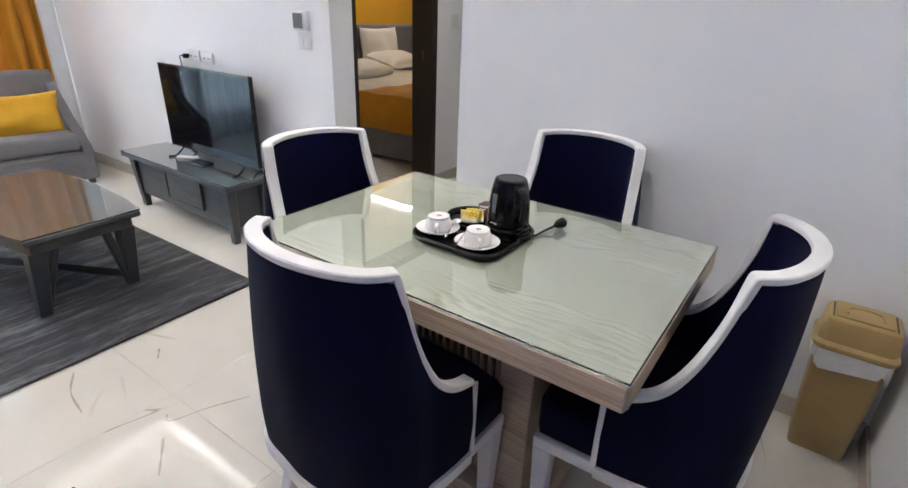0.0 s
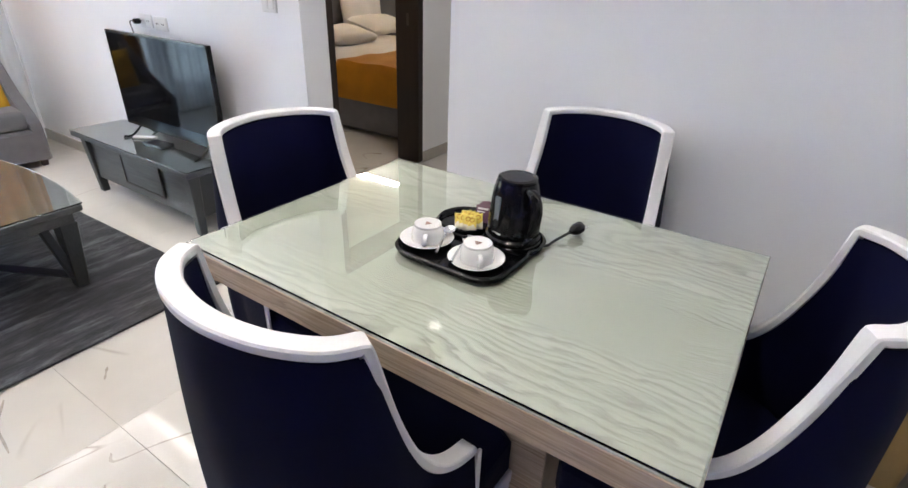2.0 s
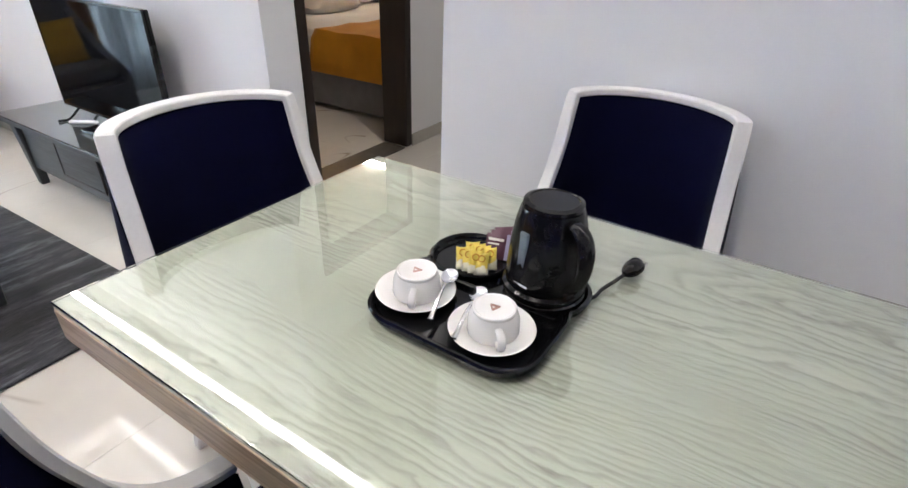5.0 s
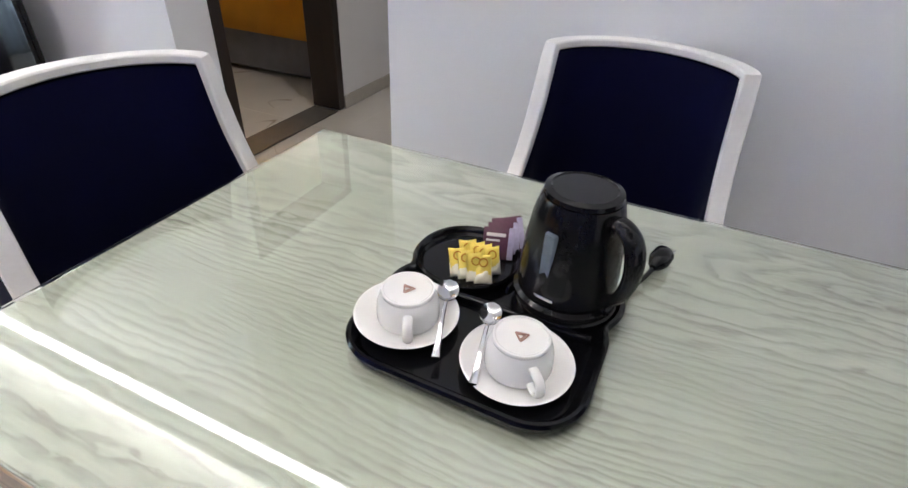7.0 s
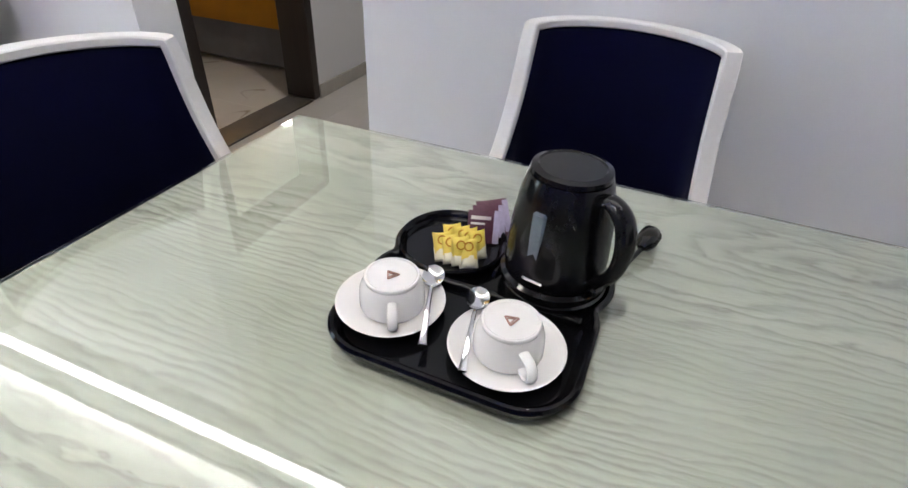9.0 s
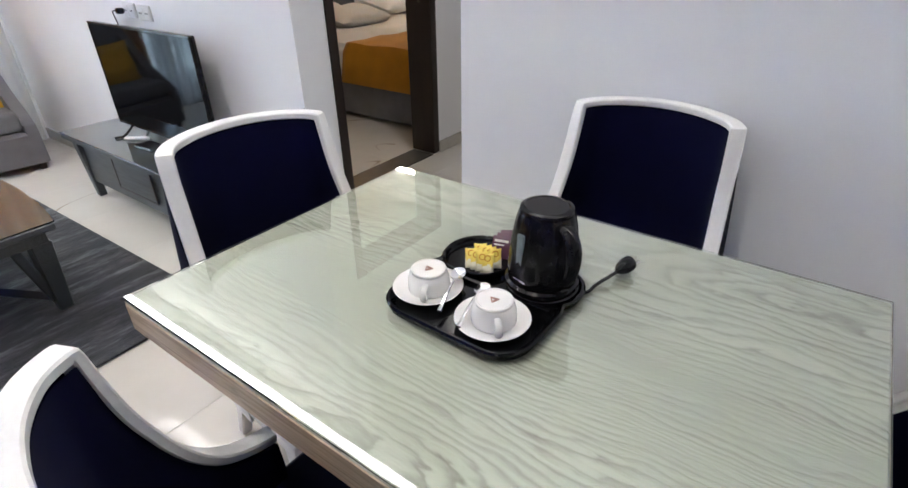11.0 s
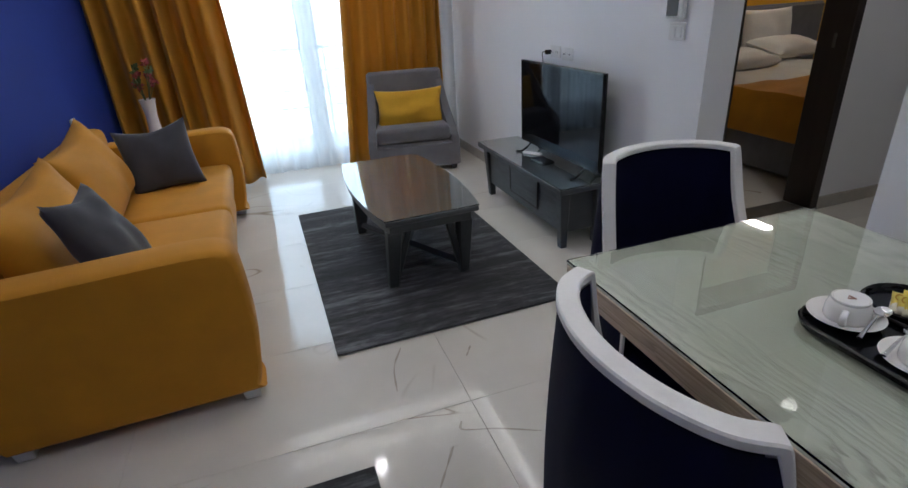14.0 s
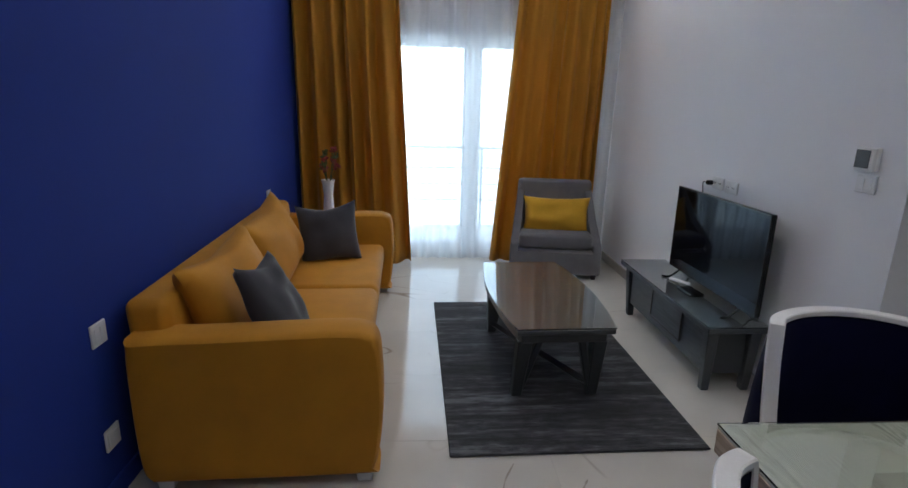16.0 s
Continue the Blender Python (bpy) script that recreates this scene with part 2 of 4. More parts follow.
DRAPE = fabric("ochre_curtain", (0.50, 0.225, 0.010), 0.65, 0.1, 500, 0.14, 6, (1, 1, 0.3))
dt = DRAPE.node_tree
thin, blend = dt.nodes.new("ShaderNodeBsdfTranslucent"), dt.nodes.new("ShaderNodeMixShader")
thin.inputs[0].default_value, blend.inputs[0].default_value = (0.55, 0.24, 0.01, 1), 0.22
dt.links.new(dt.nodes["Principled BSDF"].outputs[0], blend.inputs[1])
dt.links.new(thin.outputs[0], blend.inputs[2])
dt.links.new(blend.outputs[0], dt.nodes["Material Output"].inputs[0])
GREYFAB = fabric("grey_upholstery", (0.16, 0.155, 0.165), 0.85, 0.2, 600, 0.15, 9)
CHARCOAL = fabric("charcoal_cushion", (0.055, 0.055, 0.065), 0.85, 0.25, 600, 0.18, 9)
GREYWOOD = grained("grey_stained_wood", (0.078, 0.086, 0.093), (0.060, 0.067, 0.073), (0.036, 0.040, 0.044), (60, 2.2, 60), 0.38, 1.0)
BLACK = plain("black_plastic", (0.008, 0.008, 0.009), 0.16, 0.3, 30, 300, relief=0.03)
TRAY = plain("black_melamine", (0.004, 0.004, 0.005), 0.14, 0.3, 20, 300, relief=0.04)
for gloss_black in (BLACK, TRAY):
    gloss_black.node_tree.nodes["Principled BSDF"].inputs["Specular IOR Level"].default_value = 0.3
SCREEN = plain("tv_screen", (0.004, 0.004, 0.005), 0.05, 0.1, 3, 50, relief=0.0)
sb = SCREEN.node_tree.nodes["Principled BSDF"]
sb.inputs["Specular IOR Level"].default_value, sb.inputs["Specular Tint"].default_value = 0.10, (0.35, 0.6, 1.0, 1)
CHINA = plain("white_china", (0.83, 0.81, 0.79), 0.08, 0.02, 10, 100, relief=0.0)
CHROME = plain("polished_steel", (0.75, 0.75, 0.76), 0.12, 0.05, 30, 200, metal=1.0, relief=0.02)
PLASTIC = plain("white_plastic", (0.78, 0.78, 0.77), 0.3, 0.03, 20, 200, relief=0.02)
GREYP = plain("grey_display", (0.10, 0.105, 0.11), 0.25, 0.1, 20, 200, relief=0.02)
GAUGE = plain("gauge_plastic", (0.16, 0.19, 0.22), 0.2, 0.15, 40, 200, relief=0.02)
BEIGE = plain("beige_plastic", (0.42, 0.285, 0.115), 0.42, 0.08, 8, 160, relief=0.08)
BAG = plain("clear_bin_bag", (0.75, 0.75, 0.74), 0.3, 0.1, 30, 90, relief=0.4)
SHEER = sheer_mat()
RUG = rug_mat()
LINEN = fabric("white_linen", (0.78, 0.75, 0.71), 0.85, 0.1, 800, 0.06, 6)
SUGAR = plain("yellow_sachet", (0.80, 0.62, 0.10), 0.4, 0.1, 30, 120, relief=0.2)
CREAM = plain("cream_paper", (0.78, 0.73, 0.56), 0.5, 0.06, 30, 120, relief=0.2)
PURPLE = plain("purple_sachet", (0.10, 0.030, 0.055), 0.3, 0.3, 60, 200, relief=0.2)
LILAC = plain("lilac_sachet", (0.45, 0.40, 0.55), 0.35, 0.2, 60, 200, relief=0.2)
INK = plain("brown_print", (0.36, 0.20, 0.16), 0.4, 0.2, 60, 200, relief=0.0)
REDLEAF = plain("red_petal", (0.35, 0.05, 0.05), 0.6, 0.3, 40, 200)
GREENLEAF = plain("green_leaf", (0.10, 0.14, 0.04), 0.6, 0.3, 40, 200)
PVC = plain("white_pvc", (0.75, 0.78, 0.82), 0.35, 0.03, 5, 120, relief=0.02)
STEEL = plain("rail_steel", (0.35, 0.37, 0.38), 0.4, 0.1, 10, 100, metal=1.0)
CONCRETE = plain("balcony_tile", (0.42, 0.40, 0.37), 0.7, 0.12, 4, 60)
GROUND = plain("far_ground", (0.20, 0.24, 0.13), 0.9, 0.3, 0.05, 2, relief=0)
LED = glow("led_strip", (1.0, 0.95, 0.88), COVE)
LINELED = glow("line_light", (1.0, 0.95, 0.88), LINE)
LAMP = glow("lamp_lens", (1.0, 0.95, 0.88), 40.0)
BEDLED = glow("bedroom_led", (1.0, 0.93, 0.82), BEDLIGHT)

# ---- mesh helpers ----


def box(bm, x0, x1, y0, y1, z0, z1, bevel=0.0, seg=1):
    r = bmesh.ops.create_cube(bm, size=1.0)
    vs = r["verts"]
    for v in vs:
        v.co = Vector(((x0 + x1) / 2 + v.co.x * (x1 - x0), (y0 + y1) / 2 + v.co.y * (y1 - y0), (z0 + z1) / 2 + v.co.z * (z1 - z0)))
    if bevel:
        es = list({e for v in vs for e in v.link_edges})
        bmesh.ops.bevel(bm, geom=es, offset=bevel, segments=seg, affect="EDGES", profile=0.5)
    return vs


def grid(bm, fn, nu, nv, wrap_u=False, wrap_v=False):
    """A sheet of quads from fn(u, v), u and v from 0 to 1."""
    vs = [[bm.verts.new(fn(i / (nu if wrap_u else nu - 1), j / (nv if wrap_v else nv - 1))) for j in range(nv)] for i in range(nu)]
    for i in range(nu if wrap_u else nu - 1):
        for j in range(nv if wrap_v else nv - 1):
            a, b = (i + 1) % nu, (j + 1) % nv
            bm.faces.new((vs[i][j], vs[a][j], vs[a][b], vs[i][b]))
    return vs


def lathe(bm, profile, seg=32, centre=(0, 0)):
    rings = []
    for r, z in profile:
        rings.append([bm.verts.new((centre[0] + r * math.cos(2 * math.pi * k / seg), centre[1] + r * math.sin(2 * math.pi * k / seg), z)) for k in range(seg)])
    for a, b in zip(rings, rings[1:]):
        for k in range(seg):
            bm.faces.new((a[k], a[(k + 1) % seg], b[(k + 1) % seg], b[k]))
    bm.faces.new(rings[0][::-1])
    bm.faces.new(rings[-1])


def spline(pts, n):
    """A smooth line through the points."""
    pts = [Vector(p) for p in pts]
    ext = [2 * pts[0] - pts[1], *pts, 2 * pts[-1] - pts[-2]]
    out = []
    for k in range(n):
        f = k / (n - 1) * (len(pts) - 1)
        i = min(int(f), len(pts) - 2)
        t = f - i
        p0, p1, p2, p3 = ext[i : i + 4]
        out.append(0.5 * (2 * p1 + (p2 - p0) * t + (2 * p0 - 5 * p1 + 4 * p2 - p3) * t * t + (3 * p1 - p0 - 3 * p2 + p3) * t**3))
    return out


def tube(bm, pts, radius, seg=8, flat=1.0):
    """A round bar along the points; radius may be a function of 0..1."""
    rings, n, side = [], len(pts), None
    for k, p in enumerate(pts):
        t = (pts[min(k + 1, n - 1)] - pts[max(k - 1, 0)]).normalized()
        if side is None:
            side = t.cross(Vector((0, 0, 1)))
            side = side.normalized() if side.length > 1e-3 else Vector((1, 0, 0))
        side = (side - t * side.dot(t)).normalized()
        up = side.cross(t)
        r = radius(k / (n - 1)) if callable(radius) else radius
        rings.append([bm.verts.new(p + side * r * math.cos(2 * math.pi * a / seg) + up * r * flat * math.sin(2 * math.pi * a / seg)) for a in range(seg)])
    for a, b in zip(rings, rings[1:]):
        for k in range(seg):
            bm.faces.new((a[k], a[(k + 1) % seg], b[(k + 1) % seg], b[k]))
    bm.faces.new(rings[0][::-1])
    bm.faces.new(rings[-1])


def prism(bm, outline, z0, z1, bevel=0.0):
    """An upright block from a plan outline."""
    lo, hi = [bm.verts.new((x, y, z0)) for x, y in outline], [bm.verts.new((x, y, z1)) for x, y in outline]
    n = len(outline)
    faces = [bm.faces.new(lo[::-1]), bm.faces.new(hi)]
    faces += [bm.faces.new((lo[k], lo[(k + 1) % n], hi[(k + 1) % n], hi[k])) for k in range(n)]
    if bevel:
        es = list({e for f in faces[:2] for e in f.edges})
        bmesh.ops.bevel(bm, geom=es, offset=bevel, segments=1, affect="EDGES", profile=0.5)


def leg(bm, top, foot, z0, z1, w_top, w_foot, bevel=0.004):
    """A tapered square leg."""
    lo = [bm.verts.new((foot[0] + sx * w_foot / 2, foot[1] + sy * w_foot / 2, z0)) for sx, sy in ((-1, -1), (1, -1), (1, 1), (-1, 1))]
    hi = [bm.verts.new((top[0] + sx * w_top / 2, top[1] + sy * w_top / 2, z1)) for sx, sy in ((-1, -1), (1, -1), (1, 1), (-1, 1))]
    fs = [bm.faces.new(lo[::-1]), bm.faces.new(hi)] + [bm.faces.new((lo[k], lo[(k + 1) % 4], hi[(k + 1) % 4], hi[k])) for k in range(4)]
    if bevel:
        bmesh.ops.bevel(bm, geom=list({e for f in fs for e in f.edges}), offset=bevel, segments=1, affect="EDGES", profile=0.5)


def pillow(bm, w, h, t, n=22, pinch=0.06, sag=0.0, seed=0):
    """A stuffed cushion standing in the xz plane, thick along y."""
    off = min(0.002, t * 0.05)

    def side(sign):
        def fn(u, v):
            a, b = 2 * u - 1, 2 * v - 1
            bulge = (max(0.0, 1 - a * a) * max(0.0, 1 - b * b)) ** 0.38
            x = a * w / 2 * (1 - pinch * (1 - b * b) * 0.5 * abs(a) ** 3)
            z = b * h / 2 * (1 - pinch * (1 - a * a) * 0.9 * abs(b) ** 3)
            wob = noise.noise(Vector((a * 1.7 + seed, b * 1.7, sign + seed))) * 0.15 * t * bulge
            return Vector((x, sign * (t / 2 * bulge + off) + wob, z - sag * (1 - abs(a)) * (b > 0) * b))
        return fn
    grid(bm, side(1), n, n)
    grid(bm, side(-1), n, n)
    bmesh.ops.remove_doubles(bm, verts=bm.verts, dist=off * 2 + 0.0002)


def mesh_of(name, bm, material, smooth=35):
    bmesh.ops.recalc_face_normals(bm, faces=bm.faces)
    me = bpy.data.meshes.new(name)
    bm.to_mesh(me)
    bm.free()
    me.materials.append(material)
    if smooth:
        me.shade_smooth()
        me.set_sharp_from_angle(angle=radians(smooth))
    return me


def part(name, bm, material, parent=None, label="", smooth=35):
    ob = new(name, mesh_of(name, bm, material, smooth))
    ob.parent = parent
    if label:
        ob["label"] = label
    return ob


def thing(name, m, label, category, group=""):
    ob = new(name)
    ob.empty_display_size = 0.1
    ob.matrix_world = m
    return tagged(ob, label, category, group)


def solo(name, bm, material, m, label, category, group="", smooth=35):
    ob = part(name, bm, material, None, "", smooth)
    ob.matrix_world = m
    return tagged(ob, label, category, group)


def structure(name, boxes, material, label="", bevel=0.0):
    bm = bmesh.new()
    for b in boxes:
        box(bm, *b, bevel=bevel)
    ob = part(name, bm, material, None, "", 0)
    return tagged(ob, label, kind="structure")


def B(*boxes, bevel=0.003, seg=1):
    bm = bmesh.new()
    for b in boxes:
        box(bm, *b, bevel=bevel, seg=seg)
    return bm


# ---- structure ----
TOP = 2.92
structure("wall_west", [(-0.86, -0.71, -1.6, 6.25, 0, TOP)], BLUE, "deep blue painted living room wall")
structure("wall_east_dining", [(2.337, 2.487, 0.29, 2.106, 0, TOP)], WALL, "white painted wall beside the dining table")
structure("wall_south", [(1.1, 2.487, 0.14, 0.29, 0, TOP)], WALL, "white painted wall")
structure("wall_entrance", [(1.1, 1.25, -1.6, 0.14, 0, TOP), (-0.86, 1.25, -1.75, -1.6, 0, TOP)], WALL, "white painted wall")
structure("wall_partition", [(2.235, 2.39, 2.83, 6.05, 0, TOP)], WALL, "white painted partition wall behind the television")
structure("wall_corridor", [(2.39, 2.79, 3.27, 3.45, 0, TOP), (3.70, 5.30, 3.27, 3.45, 0, TOP), (2.79, 3.70, 3.27, 3.45, 2.12, TOP)], WALL, "white corridor wall with the bedroom doorway")
structure("wall_corridor_south", [(2.487, 5.30, 1.95, 2.106, 0, TOP)], WALL, "white painted corridor wall")
structure("wall_corridor_end", [(5.30, 5.45, 1.95, 3.27, 0, TOP)], WALL, "white painted corridor end wall")
structure("wall_bedroom_head", [(2.39, 6.9, 5.82, 5.97, 0, TOP)], YELLOW, "mustard yellow bedroom wall behind the headboard")
structure("wall_bedroom_east", [(6.75, 6.9, 3.27, 5.82, 0, TOP), (5.30, 6.75, 3.27, 3.45, 0, TOP)], WALL, "white painted bedroom wall")
structure("wall_north", [(-0.71, -0.15, 6.05, 6.25, 0, TOP), (1.92, 2.39, 6.05, 6.25, 0, TOP), (-0.15, 1.92, 6.05, 6.25, 2.14, TOP)], WALL, "white wall round the balcony door")
ceil_bm = B((-0.86, 6.9, -1.75, 6.25, TOP, TOP + 0.12), bevel=0)
for x0, x1, y0, y1 in ((-0.71, 2.235, 5.34, 6.05), (2.02, 2.235, 0.3, 5.34), (-0.71, -0.45, 0.3, 5.34), (-0.45, 2.02, 0.3, 0.6)):
    box(ceil_bm, x0, x1, y0, y1, 2.65, 2.68)
for b in ((-0.45, 2.02, 5.34, 5.35), (2.02, 2.03, 0.6, 5.34), (-0.46, -0.45, 0.6, 5.34), (-0.45, 2.02, 0.59, 0.6)):
    box(ceil_bm, *b, 2.681, 2.815)
for b in ((-0.71, 2.235, 5.56, 6.05), (2.13, 2.235, 0.3, 5.56), (-0.71, -0.56, 0.3, 5.56), (-0.56, 2.13, 0.3, 0.49), (2.487, 5.3, 2.106, 3.27), (2.39, 6.75, 3.45, 5.82)):
    box(ceil_bm, *b, 2.6805 if b[0] < 2.2 else 2.65, TOP)
tagged(part("ceiling", ceil_bm, CEIL, None, "", 0), "white ceiling with a dropped border and lit strips", kind="structure")
structure("trim_ceiling_light", [(-0.552, 2.112, 5.376, 5.424, 2.6455, 2.6495), (2.062, 2.112, 0.36, 5.3755, 2.6455, 2.6495), (-0.552, -0.502, 0.36, 5.3755, 2.6455, 2.6495)], LINELED, "thin lit strip let into the ceiling border")
structure("trim_cove_light", [(-0.44, 2.01, 5.37, 5.40, 2.800, 2.810), (2.05, 2.08, 0.6, 5.34, 2.800, 2.810), (-0.51, -0.48, 0.6, 5.34, 2.800, 2.810)], LED, "hidden lit strip in the ceiling cove")

SK = 0.085
skirts = [
    ("baseboard_tv", (2.223, 2.234, 2.83, 6.04, 0.002, SK)),
    ("baseboard_tv_end", (2.223, 2.402, 2.818, 2.829, 0.002, SK)),
    ("baseboard_dining", (2.325, 2.336, 0.302, 2.106, 0.002, SK)),
    ("baseboard_dining_end", (2.325, 5.29, 2.107, 2.118, 0.002, SK)),
    ("baseboard_south", (1.1, 2.324, 0.291, 0.302, 0.002, SK)),
    ("baseboard_corridor", (3.702, 5.29, 3.258, 3.269, 0.002, SK)),
    ("baseboard_corridor_short", (2.403, 2.788, 3.258, 3.269, 0.002, SK)),
    ("baseboard_bedroom", (2.391, 6.74, 5.808, 5.819, 0.002, SK)),
]
for n, b in skirts:
    structure(n, [b], SKIRT, "stone tile skirting", 0.002)
structure("baseboard_blue", [(-0.709, -0.698, -1.6, 6.04, 0.002, SK)], BLUE, "skirting painted blue like the wall", 0.002)

# door lining of the bedroom
d1 = thing("door_1", pose(3.24, 3.36, 0), "dark brown veneered doorway lining, standing open", "doorway")
d1["kind"] = "structure"
part("jamb", B((-0.45, -0.39, -0.10, 0.10, 0.012, 2.06)), DARKWOOD, d1)
part("jamb", B((0.395, 0.455, -0.10, 0.10, 0.012, 2.06)), DARKWOOD, d1)
part("head", B((-0.45, 0.455, -0.10, 0.10, 2.062, 2.118)), DARKWOOD, d1)
part("threshold", B((-0.389, 0.394, -0.09, 0.09, 0.001, 0.012)), STONE, d1, "dark stone threshold")
part("strike_plate", B((0.3935, 0.3948, -0.02, 0.0, 0.99, 1.07), bevel=0.0003), STONE, d1)

# balcony door
w1 = thing("window_1", pose(0.885, 6.15, 0), "white framed glass balcony door behind sheer curtains", "balcony door")
w1["kind"] = "structure"
part("window_frame", B((-1.035, -0.975, -0.05, 0.05, 0.01, 2.14), (0.975, 1.035, -0.05, 0.05, 0.01, 2.14), (-0.974, 0.974, -0.05, 0.05, 2.07, 2.139), (-0.974, 0.974, -0.05, 0.05, 0.011, 0.05)), PVC, w1)
for sx in (-1, 1):
    sash = part("sash", B((sx * 0.972 if sx < 0 else 0.0, 0.0 if sx < 0 else 0.972, -0.03, 0.0, 0.055, 0.16), (sx * 0.972 if sx < 0 else 0.0, 0.0 if sx < 0 else 0.972, -0.03, 0.0, 1.98, 2.065), (0.005 * sx, 0.085 * sx, -0.035, 0.005, 0.161, 1.979) if sx > 0 else (-0.085, -0.005, -0.035, 0.005, 0.161, 1.979), (0.885, 0.97, -0.03, 0.0, 0.161, 1.979) if sx > 0 else (-0.97, -0.885, -0.03, 0.0, 0.161, 1.979)), PVC, w1)
    bmp = B((0.086, 0.884, -0.018, -0.012, 0.161, 1.979) if sx > 0 else (-0.884, -0.086, -0.018, -0.012, 0.161, 1.979), bevel=0)
    pane = part("pane", bmp, PANE, sash, "clear glass pane", 0)
    pane.visible_shadow = False

# outside
structure("ground", [(-400, 400, 8.0, 800, -9.2, -9.0)], GROUND, "hazy green ground far below the balcony")
structure("balcony_floor", [(-1.5, 3.5, 6.26, 7.7, -0.2, -0.03)], CONCRETE, "tiled balcony floor")
rail = thing("balcony_railing", pose(0.9, 7.55, -0.03), "grey metal balcony railing with horizontal bars", "railing")
for z in (0.35, 0.55, 0.75, 1.0):
    bm = bmesh.new()
    tube(bm, [Vector((-2.2, 0, z)), Vector((2.4, 0, z))], 0.02 if z == 1.0 else 0.011)
    part("bar", bm, STEEL, rail)
for x in (-2.0, -0.9, 0.25, 1.4):
    bm = bmesh.new()
    tube(bm, [Vector((x, 0, 0)), Vector((x, 0, 1.0))], 0.02)
    part("post", bm, STEEL, rail)


# ---- curtains ----
def curtain(name, x_top, x_bot, y, folds, depth, material, label, seed, z1=2.62, solid=True):
    """A hanging cloth from x_top=(a, b) to x_bot=(a, b) with uneven folds."""
    rnd = random.Random(seed)
    phases = [0.0]
    for k in range(folds * 2):
        phases.append(phases[-1] + rnd.uniform(0.6, 1.4))
    total = phases[-1]
    amps = [rnd.uniform(0.55, 1.0) for _ in phases]

    def fn(u, v):
        z = 0.012 + (z1 - 0.012) * v
        k = 1 - v
        xa, xb = x_bot[0] * k + x_top[0] * v, x_bot[1] * k + x_top[1] * v
        p = u * total
        i = 0
        while i < len(phases) - 2 and phases[i + 1] < p:
            i += 1
        f = (p - phases[i]) / (phases[i + 1] - phases[i])
        wave = math.sin(math.pi * f) * (1 if i % 2 else -1) * (amps[i])
        drift = noise.noise(Vector((u * 5 + seed, v * 2.2, seed))) * 0.35
        d = depth * (0.75 + 0.35 * k)
        return Vector((xa + (xb - xa) * u + 0.012 * drift, y + d * wave + 0.25 * d * drift, z))

    bm = bmesh.new()
    grid(bm, fn, folds * 18, 26)
    ob = solo(name, bm, material, Matrix(), label, "curtain", "window curtains", 60)
    if solid:
        md = ob.modifiers.new("thickness", "SOLIDIFY")
        md.thickness = 0.003
    return ob


curtain("drape", (-0.69, 0.20), (-0.68, 0.32), 5.84, 6, 0.088, DRAPE, "long ochre yellow curtain hanging in deep folds", 3)
curtain("drape", (1.27, 2.07), (1.08, 2.04), 5.905, 7, 0.048, DRAPE, "long ochre yellow curtain hanging behind the armchair", 5)
curtain("sheer_curtain", (-0.70, 2.21), (-0.70, 2.19), 5.975, 26, 0.022, SHEER, "thin white sheer curtain across the balcony door", 8, solid=False)
rod = bmesh.new()
box(rod, -0.7, 2.22, 5.82, 6.02, 2.615, 2.648, bevel=0.003)
solo("curtain_track", rod, PLASTIC, Matrix(), "white curtain track under the ceiling border", "curtain track")


# ---- dining corner ----
TX, TY, TL, TW = 1.515, 1.441, 1.158, 0.792
table = thing("dining_table", pose(TX, TY, 0), "pale green wood-grain dining table with glass top and pedestal", "table")
part("tabletop", B((-TW / 2, TW / 2, -TL / 2, TL / 2, 0.690, 0.7540), bevel=0.003), TABLEWOOD, table)
part("edge_band", B((-TW / 2 - 0.002, -TW / 2 + 0.012, -TL / 2 + 0.004, TL / 2 - 0.004, 0.688, 0.749), (TW / 2 - 0.012, TW / 2 + 0.002, -TL / 2 + 0.004, TL / 2 - 0.004, 0.688, 0.749), (-TW / 2 + 0.0125, TW / 2 - 0.0125, -TL / 2 - 0.002, -TL / 2 + 0.012, 0.688, 0.749), (-TW / 2 + 0.0125, TW / 2 - 0.0125, TL / 2 - 0.012, TL / 2 + 0.002, 0.688, 0.749), bevel=0.002), EDGEWOOD, table, "taupe wood edge band")
gt = part("glass_top", B((-TW / 2 - 0.001, TW / 2 + 0.001, -TL / 2 - 0.001, TL / 2 + 0.001, 0.7548, 0.7605), bevel=0.0015), GLASS, table, "clear glass sheet")
gt.visible_shadow = False
part("column", B((-0.19, 0.19, -0.30, -0.20, 0.075, 0.689)), EDGEWOOD, table)
part("column", B((-0.19, 0.19, 0.20, 0.30, 0.075, 0.689)), EDGEWOOD, table)
# darkness of the gaps between the ribs is put into the core's colour
part("core", B((-0.155, 0.155, -0.199, 0.199, 0.075, 0.689)), DARKWOOD, table, "recessed core coloured dark for the gaps between the ribs")
rib_me = mesh_of("rib", B((-0.011, 0.011, -0.0065, 0.0065, 0.08, 0.685), bevel=0.003), EDGEWOOD)
for sx in (-1, 1):
    for k in range(15):
        r = new("rib", rib_me)
        r.parent = table
        r.location = (sx * 0.166, -0.182 + 0.026 * k, 0)
part("base_plate", B((-0.25, 0.25, -0.36, 0.36, 0.002, 0.074), bevel=0.006), EDGEWOOD, table)

